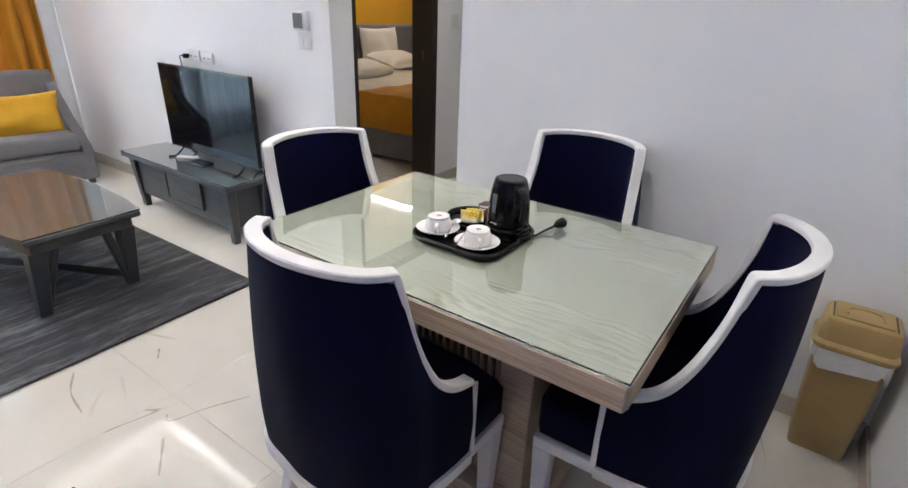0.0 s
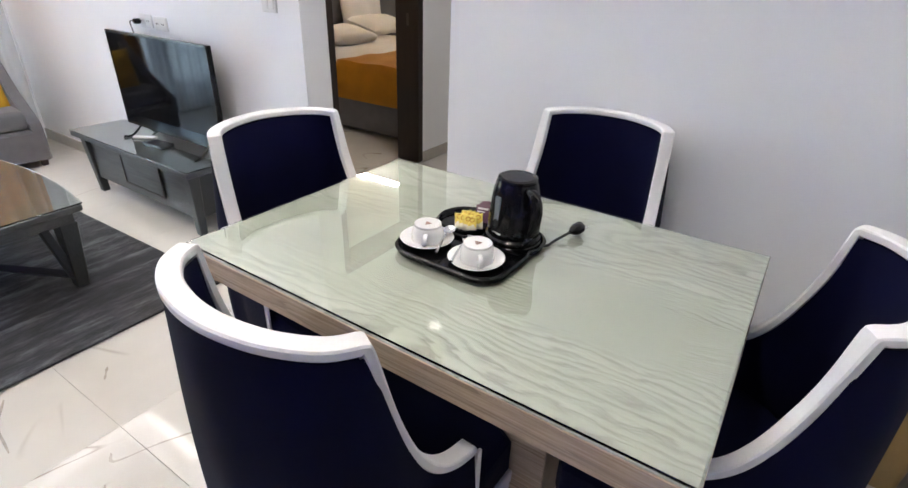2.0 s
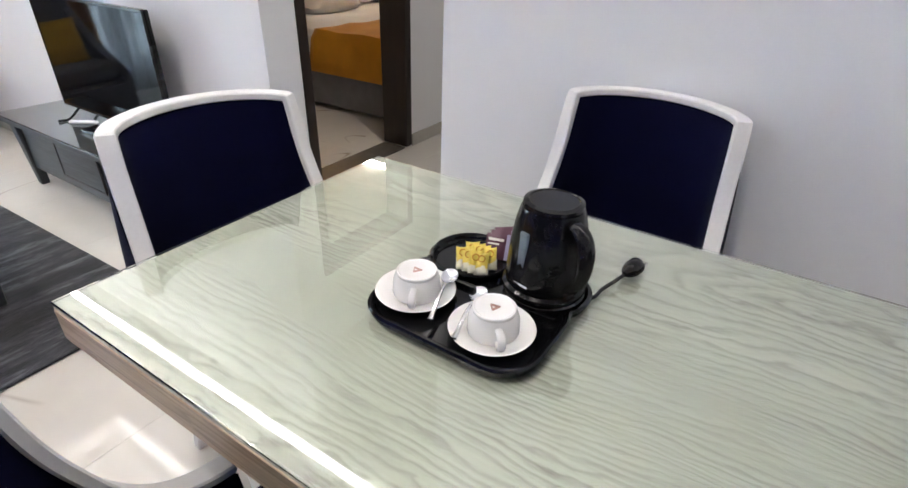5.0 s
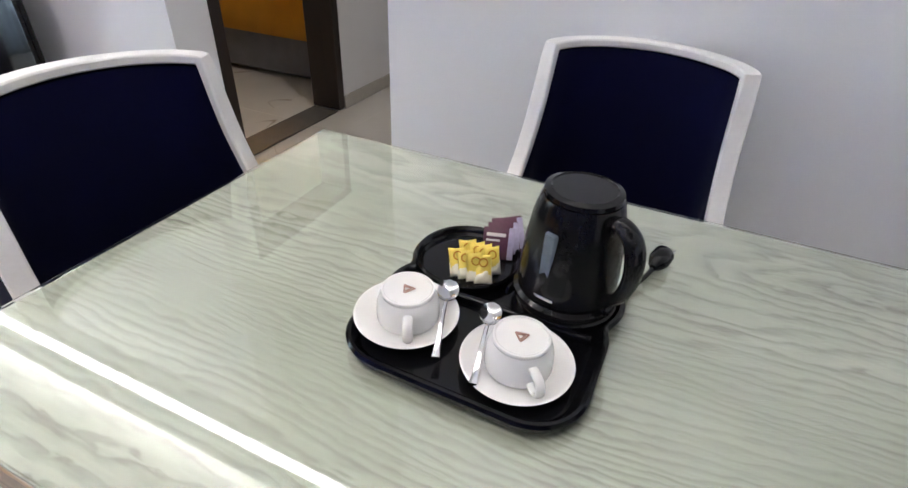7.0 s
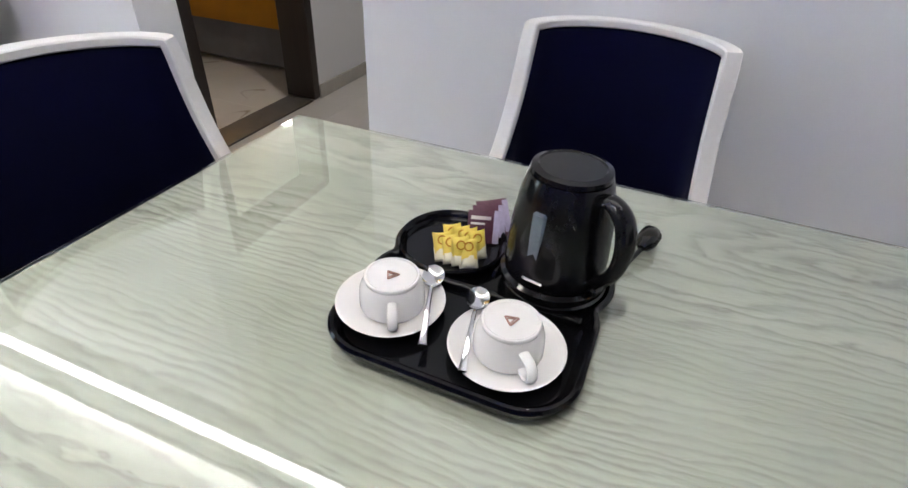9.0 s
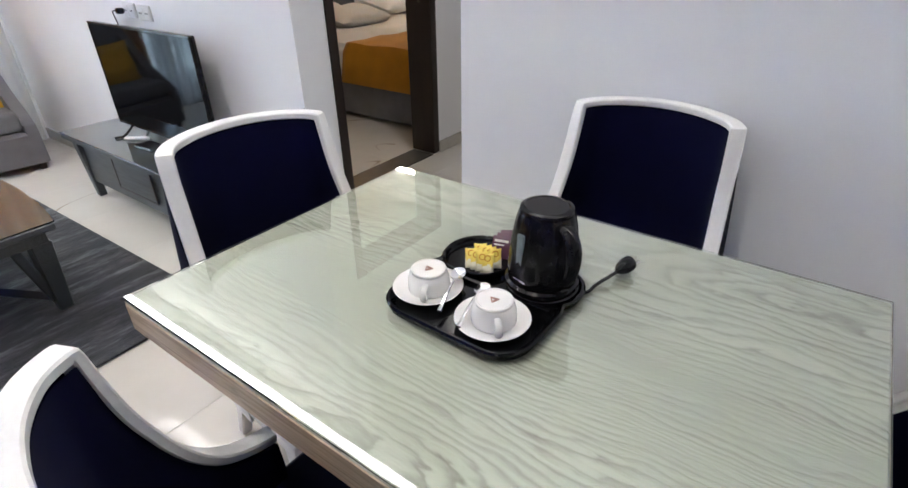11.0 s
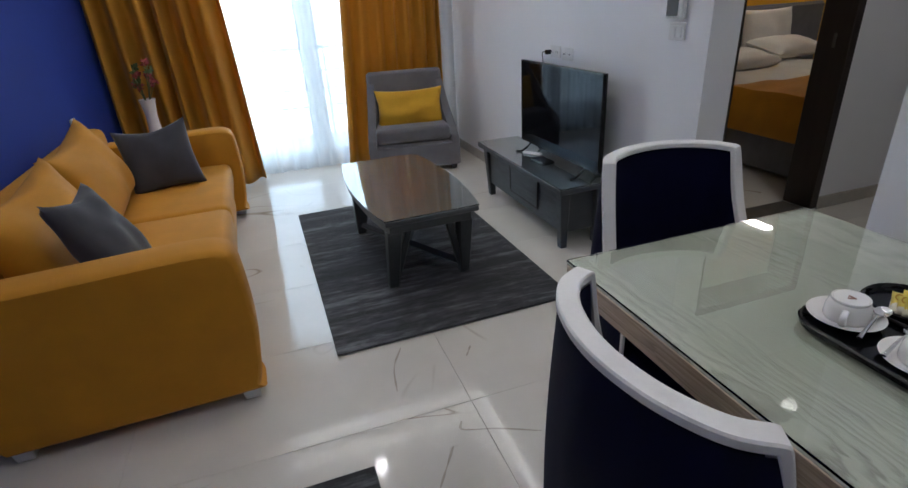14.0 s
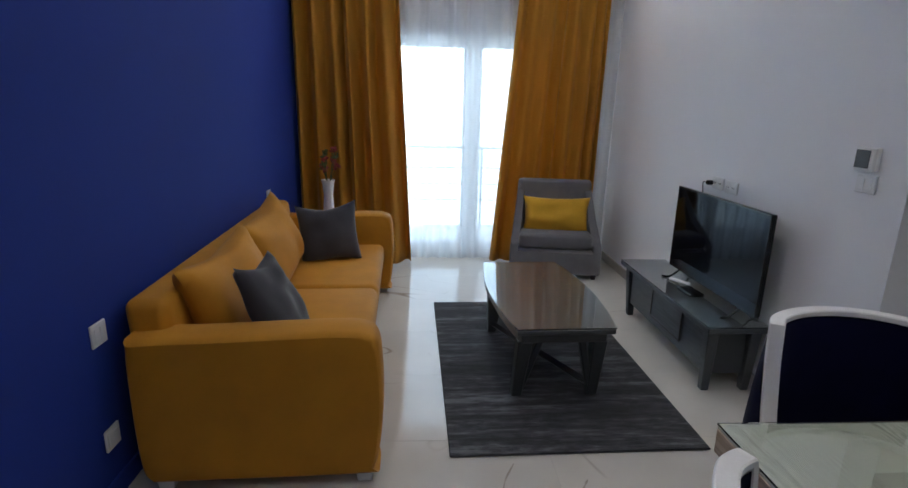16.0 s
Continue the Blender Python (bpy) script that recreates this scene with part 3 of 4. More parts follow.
# chair: local +x is the way the sitter looks, x = 0 lies under the two upper corners of the back
HALF = [(0.224, 0.250), (0.16, 0.248), (0.10, 0.242), (0.045, 0.230), (0.0, 0.217), (-0.048, 0.184), (-0.085, 0.124), (-0.104, 0.060), (-0.110, 0.0)]
PLAN = [(x, -y, 0) for x, y in HALF] + [(x, y, 0) for x, y in HALF[-2::-1]]
SEATZ = 0.475


def back_top(x, y):
    if x <= 0.0:
        return 0.934 + 0.007 * (1 - min(1.0, abs(y) / 0.212) ** 2)
    return 0.566 + 0.368 * math.exp(-((x / 0.068) ** 1.1))


def raked(x, y, z):
    """The back leans out a little as it rises."""
    k = max(0.0, min(1.0, (0.06 - x) / 0.15))
    return x + k * 0.016 * (0.95 - z) / 0.6


def fuller(x, y, z):
    """How far the rounded rear corners swell lower down."""
    if x > 0.09:
        return 0.0
    return 0.030 * max(0.0, min(1.0, (0.93 - z) / 0.5)) * math.exp(-(((abs(y) - 0.19) / 0.065) ** 2)) * min(1.0, (0.09 - x) / 0.06)


def dining_chair():
    ch = thing("dining_chair", Matrix(), "navy velvet tub dining chair with white lacquered frame", "chair", "chairs round the table")
    line = spline(PLAN, 240)
    n = len(line)
    nor = []
    for k in range(n):
        t = line[min(k + 1, n - 1)] - line[max(k - 1, 0)]
        nor.append(Vector((-t.y, t.x, 0)).normalized())  # outward
    wall_k = list(range(0, n, 3)) + [n - 1]

    def shell(off, sign, z0):
        def fn(u, v):
            k = wall_k[round(u * (len(wall_k) - 1))]
            p = line[k] - nor[k] * off
            top = back_top(line[k].x, line[k].y) - 0.012
            z = z0 + (top - z0) * v
            puff = 0.008 * math.sin(math.pi * v) * sign
            q = p + nor[k] * (puff + fuller(line[k].x, line[k].y, z))
            return Vector((raked(q.x, q.y, z), q.y, z))
        return fn

    bm = bmesh.new()
    grid(bm, shell(0.004, 1, 0.355), len(wall_k), 14)
    part("outer_back", bm, NAVY, ch)
    bm = bmesh.new()
    grid(bm, shell(0.035, -1, 0.44), len(wall_k), 14)
    part("inner_back", bm, NAVY, ch)
    # top rail
    top = [Vector((raked(p.x, p.y, back_top(p.x, p.y)), p.y, back_top(p.x, p.y))) for p in line]
    dense = [top[0]]
    for a, b in zip(top, top[1:]):
        steps = max(1, int((b - a).length / 0.008))
        dense += [a.lerp(b, (q + 1) / steps) for q in range(steps)]
    bm = bmesh.new()
    rings = []
    for k, p in enumerate(dense):
        t = (dense[min(k + 2, len(dense) - 1)] - dense[max(k - 2, 0)]).normalized()
        kk = min(range(n), key=lambda q: (line[q].y - p.y) ** 2 + (line[q].x - p.x) ** 2 * 0.6 + (top[q].z - p.z) ** 2)
        side = nor[kk]
        side = (side - t * side.dot(t)).normalized()
        up = side.cross(t)
        up = -up if up.z < 0 else up
        c = p - nor[kk] * 0.019
        w, h, e = 0.0180, 0.0085, 0.003
        rings.append([bm.verts.new(c + side * a + up * b) for a, b in ((w, -h + e), (w, h - e), (w - e, h), (-w + e, h), (-w, h - e), (-w, -h + e), (-w + e, -h), (w - e, -h))])
    for a, b in zip(rings, rings[1:]):
        for q in range(8):
            bm.faces.new((a[q], a[(q + 1) % 8], b[(q + 1) % 8], b[q]))
    bm.faces.new(rings[0][::-1])
    bm.faces.new(rings[-1])
    part("top_rail", bm, WHITEWOOD, ch, "white lacquered top rail")
    # lower rail round the shell and front
    bm = bmesh.new()
    def rail_fn(u, v):
        k = wall_k[round(u * (len(wall_k) - 1))]
        ring = [(0.006, 0.325), (0.006, 0.357), (-0.038, 0.357), (-0.038, 0.325)]
        o, z = ring[int(round(v * 4)) % 4]
        q = line[k] + nor[k] * (o + fuller(line[k].x, line[k].y, z))
        return Vector((raked(q.x, q.y, z), q.y, z))
    grid(bm, rail_fn, len(wall_k), 4, wrap_v=True)
    part("lower_rail", bm, WHITEWOOD, ch)
    part("seat_rail", B((0.21, 0.394, -0.246, -0.216, 0.322, 0.358), (0.21, 0.394, 0.216, 0.246, 0.322, 0.358), (0.367, 0.395, -0.215, 0.215, 0.322, 0.358), bevel=0.003), WHITEWOOD, ch)
    for sy in (-1, 1):
        part("arm_post", B((0.222, 0.236, 0.247 if sy > 0 else -0.254, 0.254 if sy > 0 else -0.247, 0.35, 0.574), bevel=0.001), WHITEWOOD, ch)
        part("arm_front", B((0.211, 0.2225, 0.214 if sy > 0 else -0.2465, 0.2465 if sy > 0 else -0.214, 0.36, 0.570), bevel=0.002), NAVY, ch)
    # seat
    half = [(0.397, 0.0), (0.398, 0.12), (0.396, 0.21), (0.378, 0.243), (0.236, 0.244), (0.10, 0.205), (0.03, 0.18), (-0.025, 0.115), (-0.050, 0.0)]
    outline = [(x, y) for x, y in half] + [(x, -y) for x, y in half[-2:0:-1]]
    bm = bmesh.new()
    prism(bm, outline, 0.360, SEATZ, 0.016)
    part("seat", bm, NAVY, ch)
    for sy in (-1, 1):
        bm = bmesh.new()
        leg(bm, (0.368, sy * 0.218), (0.367, sy * 0.216), 0, 0.324, 0.052, 0.034)
        part("leg", bm, WHITEWOOD, ch)
        bm = bmesh.new()
        leg(bm, (0.02, sy * 0.165), (-0.075, sy * 0.175), 0, 0.33, 0.045, 0.030)
        part("leg", bm, WHITEWOOD, ch)
    return ch


chair = dining_chair()
chair.matrix_world = pose(0.927, 1.468, 0, 0, 0, -2)
copy_thing(chair, pose(1.537, 2.168, 0, 0, 0, -95.5))
copy_thing(chair, pose(2.217, 1.414, 0, 0, 0, 178.4))
copy_thing(chair, pose(1.546, 0.722, 0, 0, 0, 91.4))

# tray and what stands on it; local x runs along the tray's front edge, y to its back
TZ = 0.7606
TRAYM = pose(1.537, 1.478, TZ, 0, 0, -91)


def rounded(w, d, r, n=8):
    out = []
    for cx, cy, a0 in ((w / 2 - r, d / 2 - r, 0), (-w / 2 + r, d / 2 - r, 90), (-w / 2 + r, -d / 2 + r, 180), (w / 2 - r, -d / 2 + r, 270)):
        for k in range(n + 1):
            a = radians(a0 + 90 * k / n)
            out.append((cx + r * math.cos(a), cy + r * math.sin(a)))
    return out


def rim_loft(bm, rings):
    """Closed rings, one inside or above the other, skinned; the last is capped."""
    rows = [[bm.verts.new(p) for p in ring] for ring in rings]
    for a, b in zip(rows, rows[1:]):
        n = len(a)
        for k in range(n):
            bm.faces.new((a[k], a[(k + 1) % n], b[(k + 1) % n], b[k]))
    bm.faces.new(rows[0][::-1])
    bm.faces.new(rows[-1])


def rr(w, d, r, z, cy=0.0, cx=0.0):
    return [Vector((x + cx, y + cy, z)) for x, y in rounded(w, d, r)]


def tray_edge(grow, z, n=96):
    """Plan of the tray: a rounded square in front, two round lobes behind."""
    cx, cy, out = 0.012, -0.03, []

    def inside(px, py):
        ax, ay = max(abs(px - 0.012) - 0.082, 0.0), max(abs(py + 0.069) - 0.043, 0.0)
        return math.hypot(ax, ay) < 0.065 + grow or math.hypot(px + 0.060, py - 0.060) < 0.080 + grow or math.hypot(px - 0.086, py - 0.048) < 0.078 + grow

    for k in range(n):
        a, lo, hi = 2 * math.pi * k / n, 0.03, 0.30
        for _ in range(22):
            m = (lo + hi) / 2
            lo, hi = (m, hi) if inside(cx + m * math.cos(a), cy + m * math.sin(a)) else (lo, m)
        out.append(Vector((cx + lo * math.cos(a), cy + lo * math.sin(a), z)))
    return out


tray = thing("serving_tray", TRAYM, "black melamine hospitality tray with a round sunken end", "tray")
bm = bmesh.new()
rim_loft(bm, [tray_edge(g, z) for g, z in ((-0.014, 0.001), (-0.005, 0.004), (0.0, 0.017), (-0.003, 0.0205), (-0.007, 0.0205), (-0.012, 0.016), (-0.017, 0.009))])
part("tray_body", bm, TRAY, tray)
part("divider", B((-0.112, 0.138, -0.024, -0.012, 0.0085, 0.0185), bevel=0.004, seg=2), TRAY, tray, "raised ridge across the tray")
bm = bmesh.new()
ring = lambda r, z: [Vector((-0.060 + r * math.cos(2 * math.pi * k / 40), 0.060 + r * math.sin(2 * math.pi * k / 40), z)) for k in range(40)]
rim_loft(bm, [ring(0.070, 0.008), ring(0.0745, 0.012), ring(0.076, 0.022), ring(0.0735, 0.0245), ring(0.070, 0.022), ring(0.066, 0.0115)])
part("round_well", bm, TRAY, tray)
bm = bmesh.new()
rim_loft(bm, [ring2 for ring2 in ([Vector((0.086 + r * math.cos(2 * math.pi * k / 40), 0.046 + r * math.sin(2 * math.pi * k / 40), z)) for k in range(40)] for r, z in ((0.062, 0.008), (0.066, 0.010), (0.066, 0.020), (0.063, 0.0225)))])
part("kettle_deck", bm, TRAY, tray)


def saucer(m):
    bm = bmesh.new()
    lathe(bm, [(0.0, 0.002), (0.033, 0.0), (0.036, 0.003), (0.056, 0.010), (0.0635, 0.0145), (0.0645, 0.016), (0.0625, 0.0165), (0.053, 0.0125), (0.036, 0.007), (0.0, 0.006)][1:-1] + [(0.001, 0.006)], 48)
    return solo("saucer", bm, CHINA, m, "white china saucer on the black tray", "saucer", "tea things")


def cup(m, turn):
    """A cup turned upside down on its saucer."""
    c = thing("teacup", m @ pose(0, 0, 0, 0, 0, turn), "white china cup upside down on a saucer", "cup", "tea things")
    bm = bmesh.new()
    lathe(bm, [(0.0350, 0.0), (0.0378, 0.0006), (0.0385, 0.003), (0.0382, 0.014), (0.0374, 0.024), (0.0355, 0.0305), (0.0325, 0.0345), (0.0312, 0.0362), (0.0318, 0.0382), (0.0325, 0.0400), (0.0318, 0.0420), (0.0298, 0.0426), (0.0282, 0.0412), (0.001, 0.0405)], 48)
    part("body", bm, CHINA, c)
    bm = bmesh.new()
    pts = spline([(0.037, 0, 0.007), (0.048, 0, 0.006), (0.057, 0, 0.012), (0.058, 0, 0.021), (0.052, 0, 0.028), (0.036, 0, 0.0275)], 20)
    tube(bm, pts, 0.0058, 10, 0.6)
    part("handle", bm, CHINA, c)
    bm = bmesh.new()
    for a in range(3):
        t = radians(90 + 120 * a)
        p, q = Vector((0.0085 * math.cos(t), 0.0085 * math.sin(t), 0.0408)), Vector((0.0085 * math.cos(t + radians(120)), 0.0085 * math.sin(t + radians(120)), 0.0408))
        tube(bm, [p, q], 0.0011, 5)
    tube(bm, [Vector((-0.004, -0.003, 0.0408)), Vector((0.0, 0.004, 0.0408)), Vector((0.004, -0.003, 0.0408))], 0.0011, 5)
    part("maker_mark", bm, INK, c, "small brown printed mark")
    return c


def spoon(m):
    bm = bmesh.new()
    def bowl(s):
        def fn(u, v):
            a, b = 2 * u - 1, 2 * v - 1
            w = math.sqrt(max(0.0, 1 - a * a))
            return Vector((a * 0.020, b * w * 0.0135, 0.004 + s * 0.0006 - 0.006 * (1 - a * a) * (1 - b * b)))
        return fn
    grid(bm, bowl(1), 13, 9)
    grid(bm, bowl(-1), 13, 9)
    tube(bm, spline([(0.018, 0, 0.004), (0.032, 0, 0.009), (0.060, 0, 0.010), (0.090, 0, 0.005), (0.108, 0, 0.003)], 20), lambda t: 0.0022 + 0.0026 * t * t, 8, 0.5)
    return solo("teaspoon", bm, CHROME, m, "polished steel teaspoon leaning on a saucer", "spoon", "tea things")


for sx, sy, turn in ((1.450, 1.555, -152), (1.437, 1.408, -140)):
    base = pose(sx, sy, TZ + 0.0098)
    saucer(base)
    cup(pose(sx + 0.002, sy - 0.001, TZ + 0.0098 + 0.0085), turn)
spoon(pose(1.500, 1.523, TZ + 0.030, 0, 4, 198))
spoon(pose(1.484, 1.459, TZ + 0.030, 0, 2, 192))

# kettle
ket = thing("kettle", pose(1.581, 1.393, TZ + 0.0232, 0, 0, -122), "glossy black cordless electric kettle on its base", "kettle")
bm = bmesh.new()
lathe(bm, [(0.062, 0.0), (0.067, 0.003), (0.067, 0.010), (0.062, 0.014)], 40)
part("power_base", bm, BLACK, ket)
bm = bmesh.new()
lathe(bm, [(0.060, 0.0145), (0.0625, 0.019), (0.0625, 0.04), (0.060, 0.080), (0.055, 0.117), (0.0495, 0.140), (0.047, 0.145)], 48)
part("body", bm, BLACK, ket)
bm = bmesh.new()
lathe(bm, [(0.046, 0.1455), (0.0472, 0.147), (0.046, 0.152), (0.039, 0.1545), (0.037, 0.153), (0.001, 0.153)], 48)
part("lid", bm, BLACK, ket)
bm = bmesh.new()
tube(bm, spline([(0.044, 0, 0.130), (0.062, 0, 0.136), (0.082, 0, 0.122), (0.090, 0, 0.088), (0.082, 0, 0.050), (0.057, 0, 0.026)], 28), lambda t: 0.0150 - 0.004 * abs(2 * t - 1), 14, 0.62)
part("handle", bm, BLACK, ket)
bm = bmesh.new()
prism(bm, [(-0.040, -0.019), (-0.060, 0.0), (-0.040, 0.019)], 0.118, 0.139, 0.003)
part("spout", bm, BLACK, ket)
gauge = B((-0.008, 0.008, -0.0610, -0.0540, 0.050, 0.116), bevel=0.002)
bmesh.ops.rotate(gauge, verts=gauge.verts, cent=(0, 0, 0), matrix=Matrix.Rotation(radians(14), 3, "Z"))
part("water_gauge", gauge, GAUGE, ket, "smoky blue-grey water gauge")
part("switch", B((0.058, 0.074, -0.009, 0.009, 0.016, 0.026), bevel=0.003), BLACK, ket)
badge = B((-0.014, 0.012, -0.0634, -0.0618, 0.026, 0.030), bevel=0.0005)
bmesh.ops.rotate(badge, verts=badge.verts, cent=(0, 0, 0), matrix=Matrix.Rotation(radians(20), 3, "Z"))
part("badge", badge, CHROME, ket, "small silver badge bar")

cable = thing("power_cord", pose(-0.012, 0.008, TZ), "black kettle cord with a loose mains plug", "plug")
bm = bmesh.new()
tube(bm, spline([(1.598, 1.345, 0.004), (1.632, 1.312, 0.004), (1.662, 1.306, 0.006), (1.692, 1.292, 0.014), (1.718, 1.284, 0.017)], 30), 0.0034, 8)
part("cord", bm, BLACK, cable)
bm = bmesh.new()
tube(bm, [Vector((1.712, 1.286, 0.017)), Vector((1.722, 1.283, 0.018)), Vector((1.735, 1.280, 0.018)), Vector((1.752, 1.276, 0.018)), Vector((1.755, 1.275, 0.018))], lambda t: (0.005, 0.0115, 0.0155, 0.0155, 0.0135)[int(round(t * 4))], 16)
part("plug_body", bm, BLACK, cable)
for s in (-1, 1):
    bm = bmesh.new()
    d, q = Vector((0.97, -0.24, 0)), Vector((0.24, 0.97, 0))
    a = Vector((1.754, 1.2755, 0.018)) + q * 0.0095 * s
    tube(bm, [a, a + d * 0.019], 0.0024, 8)
    part("pin", bm, CHROME, cable, "steel pin")

# sachets
rnd = random.Random(4)
for k in range(8):
    row, col = divmod(k, 4)
    m = pose(1.560 + 0.024 * row, 1.534 - 0.0118 * col - 0.004 * row, TZ + 0.0125, -34 + rnd.uniform(-7, 7), rnd.uniform(-5, 5), -58 + rnd.uniform(-9, 9)) @ pose(0, 0, 0.019)
    bm = bmesh.new()
    pillow(bm, 0.025, 0.040, 0.012, 12, 0.10, seed=k)
    sa = solo("sugar_sachet", bm, SUGAR, m, "small yellow and cream paper sugar sachet standing in the tray", "sachet", "sugar sachets")
    bm = bmesh.new()
    pillow(bm, 0.0252, 0.0200, 0.0135, 8, 0.04, seed=k)
    bmesh.ops.translate(bm, verts=bm.verts, vec=(0, 0, -0.0105))
    part("lower_half", bm, CREAM, sa, "cream paper lower half")
    bm = bmesh.new()
    tube(bm, [Vector((0.0055 * math.cos(a), -0.0062, 0.008 + 0.0055 * math.sin(a))) for a in (2 * math.pi * q / 14 for q in range(15))], 0.0011, 5)
    part("printed_ring", bm, MUSTARD, sa)
for k in range(3):
    m = pose(1.618 + 0.012 * k, 1.502 - 0.007 * k, TZ + 0.012, -30 - 3 * k, 4 - 4 * k, -66 + 5 * k) @ pose(0, 0, 0.024 + 0.002 * k)
    bm = bmesh.new()
    pillow(bm, 0.044, 0.046 + 0.004 * k, 0.008, 10, 0.02, seed=20 + k)
    sa = solo("coffee_sachet", bm, PURPLE, m, "dark purple foil drink sachet leaning in the tray", "sachet", "drink sachets")
    part("print_bar", B((-0.018, 0.010, -0.0052, -0.0042, 0.010, 0.015), (-0.018, 0.002, -0.0052, -0.0042, 0.003, 0.006), bevel=0.0002), LINEN, sa)
    part("foil_edge", B((0.014, 0.0225, -0.0048, -0.0038, -0.022, 0.024), bevel=0.0002), LILAC, sa, "silvery lilac foil edge")

# waste bin
wb = thing("waste_bin", pose(2.232, 0.432, 0), "beige plastic swing-lid waste bin with a bag", "bin")
bm = bmesh.new()
rim_loft(bm, [rr(0.125, 0.160, 0.02, 0.002), rr(0.130, 0.165, 0.022, 0.01), rr(0.160, 0.205, 0.025, 0.42), rr(0.150, 0.195, 0.02, 0.42)])
part("body", bm, BEIGE, wb)
bm = bmesh.new()
def bagfn(u, v):
    a = 2 * math.pi * u
    pts_ = rr(0.166, 0.211, 0.028, 0)
    q = pts_[int(u * len(pts_)) % len(pts_)]
    w = 1.015 + 0.018 * math.sin(9 * a + 3 * v) + 0.015 * math.sin(17 * a)
    return Vector((q.x * w, q.y * w, 0.421 - (0.062 + 0.016 * math.sin(5 * a) + 0.008 * math.sin(11 * a)) * v))
grid(bm, bagfn, 36, 5, wrap_u=True)
part("bag", bm, BAG, wb, "crumpled clear plastic bag edge")
bm = bmesh.new()
rim_loft(bm, [rr(0.176, 0.222, 0.030, 0.416), rr(0.186, 0.232, 0.034, 0.422), rr(0.187, 0.233, 0.034, 0.434), rr(0.178, 0.224, 0.032, 0.441), rr(0.168, 0.214, 0.030, 0.446), rr(0.158, 0.204, 0.028, 0.505), rr(0.150, 0.196, 0.026, 0.520), rr(0.138, 0.184, 0.022, 0.5245)])
part("hood", bm, BEIGE, wb)
flap_bm = B((-0.058, 0.058, -0.076, 0.076, 0.5255, 0.533), bevel=0.003, seg=2)
flap = part("flap", flap_bm, BEIGE, wb)
bm = bmesh.new()
tube(bm, spline([(-0.030, -0.048, 0.5335), (0.006, -0.045, 0.5340), (0.024, -0.020, 0.5345), (0.026, 0.0, 0.5345), (0.024, 0.020, 0.5345), (0.006, 0.045, 0.5340), (-0.030, 0.048, 0.5335)], 30), 0.0042, 8)
part("grip_ridge", bm, BEIGE, flap)
for sy in (-1, 1):
    part("slot", B((-0.056, 0.056, sy * 0.083 - 0.0025, sy * 0.083 + 0.0025, 0.5248, 0.5262), bevel=0.0004), DARKWOOD, wb, "dark hinge slot")

# ---- living room ----
rug = bmesh.new()
RUGW, RUGL = 1.165, 1.83
box(rug, -RUGW / 2, RUGW / 2, -RUGL / 2, RUGL / 2, 0.0015, 0.012, bevel=0.004)
bmesh.ops.subdivide_edges(rug, edges=rug.edges[:], cuts=2)
solo("area_rug", rug, RUG, pose(1.118, 3.852, 0, 0, 0, 1.2), "charcoal and grey streaked low-pile rug", "rug")

mat_bm = bmesh.new()
box(mat_bm, -0.45, 0.45, -0.30, 0.30, 0.0015, 0.011, bevel=0.004)
solo("door_mat", mat_bm, RUG, pose(0.140, 1.972, 0, 0, 0, 0.6), "charcoal streaked mat lying on the tile floor", "mat")

# sofa: local origin at floor under the near front corner; +y along its length, -x to the wall
sofa = thing("sofa", pose(0.215, 2.765, 0, 0, 0, 2.2), "mustard yellow velvet two-seat sofa against the blue wall", "sofa")
SL = 2.34


def sofa_arm(y0, y1):
    bm = bmesh.new()
    prof = [(-0.80, 0.044), (-0.02, 0.044), (0.035, 0.072), (0.062, 0.20), (0.072, 0.35), (0.068, 0.50), (0.055, 0.60), (0.015, 0.640), (-0.10, 0.652), (-0.50, 0.640), (-0.80, 0.630), (-0.835, 0.60), (-0.84, 0.30), (-0.83, 0.10)]
    pr = spline([(x, 0, z) for x, z in prof] + [(prof[0][0], 0, prof[0][1])], 90)[:-1]
    rings = []
    for y, k in ((y0, 0.94), (y0 + 0.008, 0.975), (y0 + 0.03, 1.0), (y1 - 0.03, 1.0), (y1 - 0.008, 0.975), (y1, 0.94)):
        rings.append([Vector((-0.39 + (p.x + 0.39) * (1 - (1 - k) * 0.5), y, 0.36 + (p.z - 0.36) * k)) for p in pr])
    rim_loft(bm, rings)
    return bm


part("arm", sofa_arm(0.0, 0.17), MUSTARD, sofa)
part("arm", sofa_arm(SL - 0.17, SL), MUSTARD, sofa)
part("base", B((-0.80, -0.03, 0.172, SL - 0.172, 0.075, 0.27), bevel=0.02, seg=4), MUSTARD, sofa)
for k in range(2):
    y0 = 0.174 + k * (SL - 0.346) / 2
    part("seat_cushion", B((-0.66, 0.0, y0, y0 + (SL - 0.35) / 2, 0.272, 0.425), bevel=0.045, seg=4), MUSTARD, sofa)
bm = bmesh.new()
vs = box(bm, -0.85, -0.690, 0.10, SL - 0.05, 0.275, 0.745, bevel=0.045, seg=5)
for v in bm.verts:
    v.co.x -= max(0, v.co.z - 0.4) * 0.08
part("backrest", bm, MUSTARD, sofa)
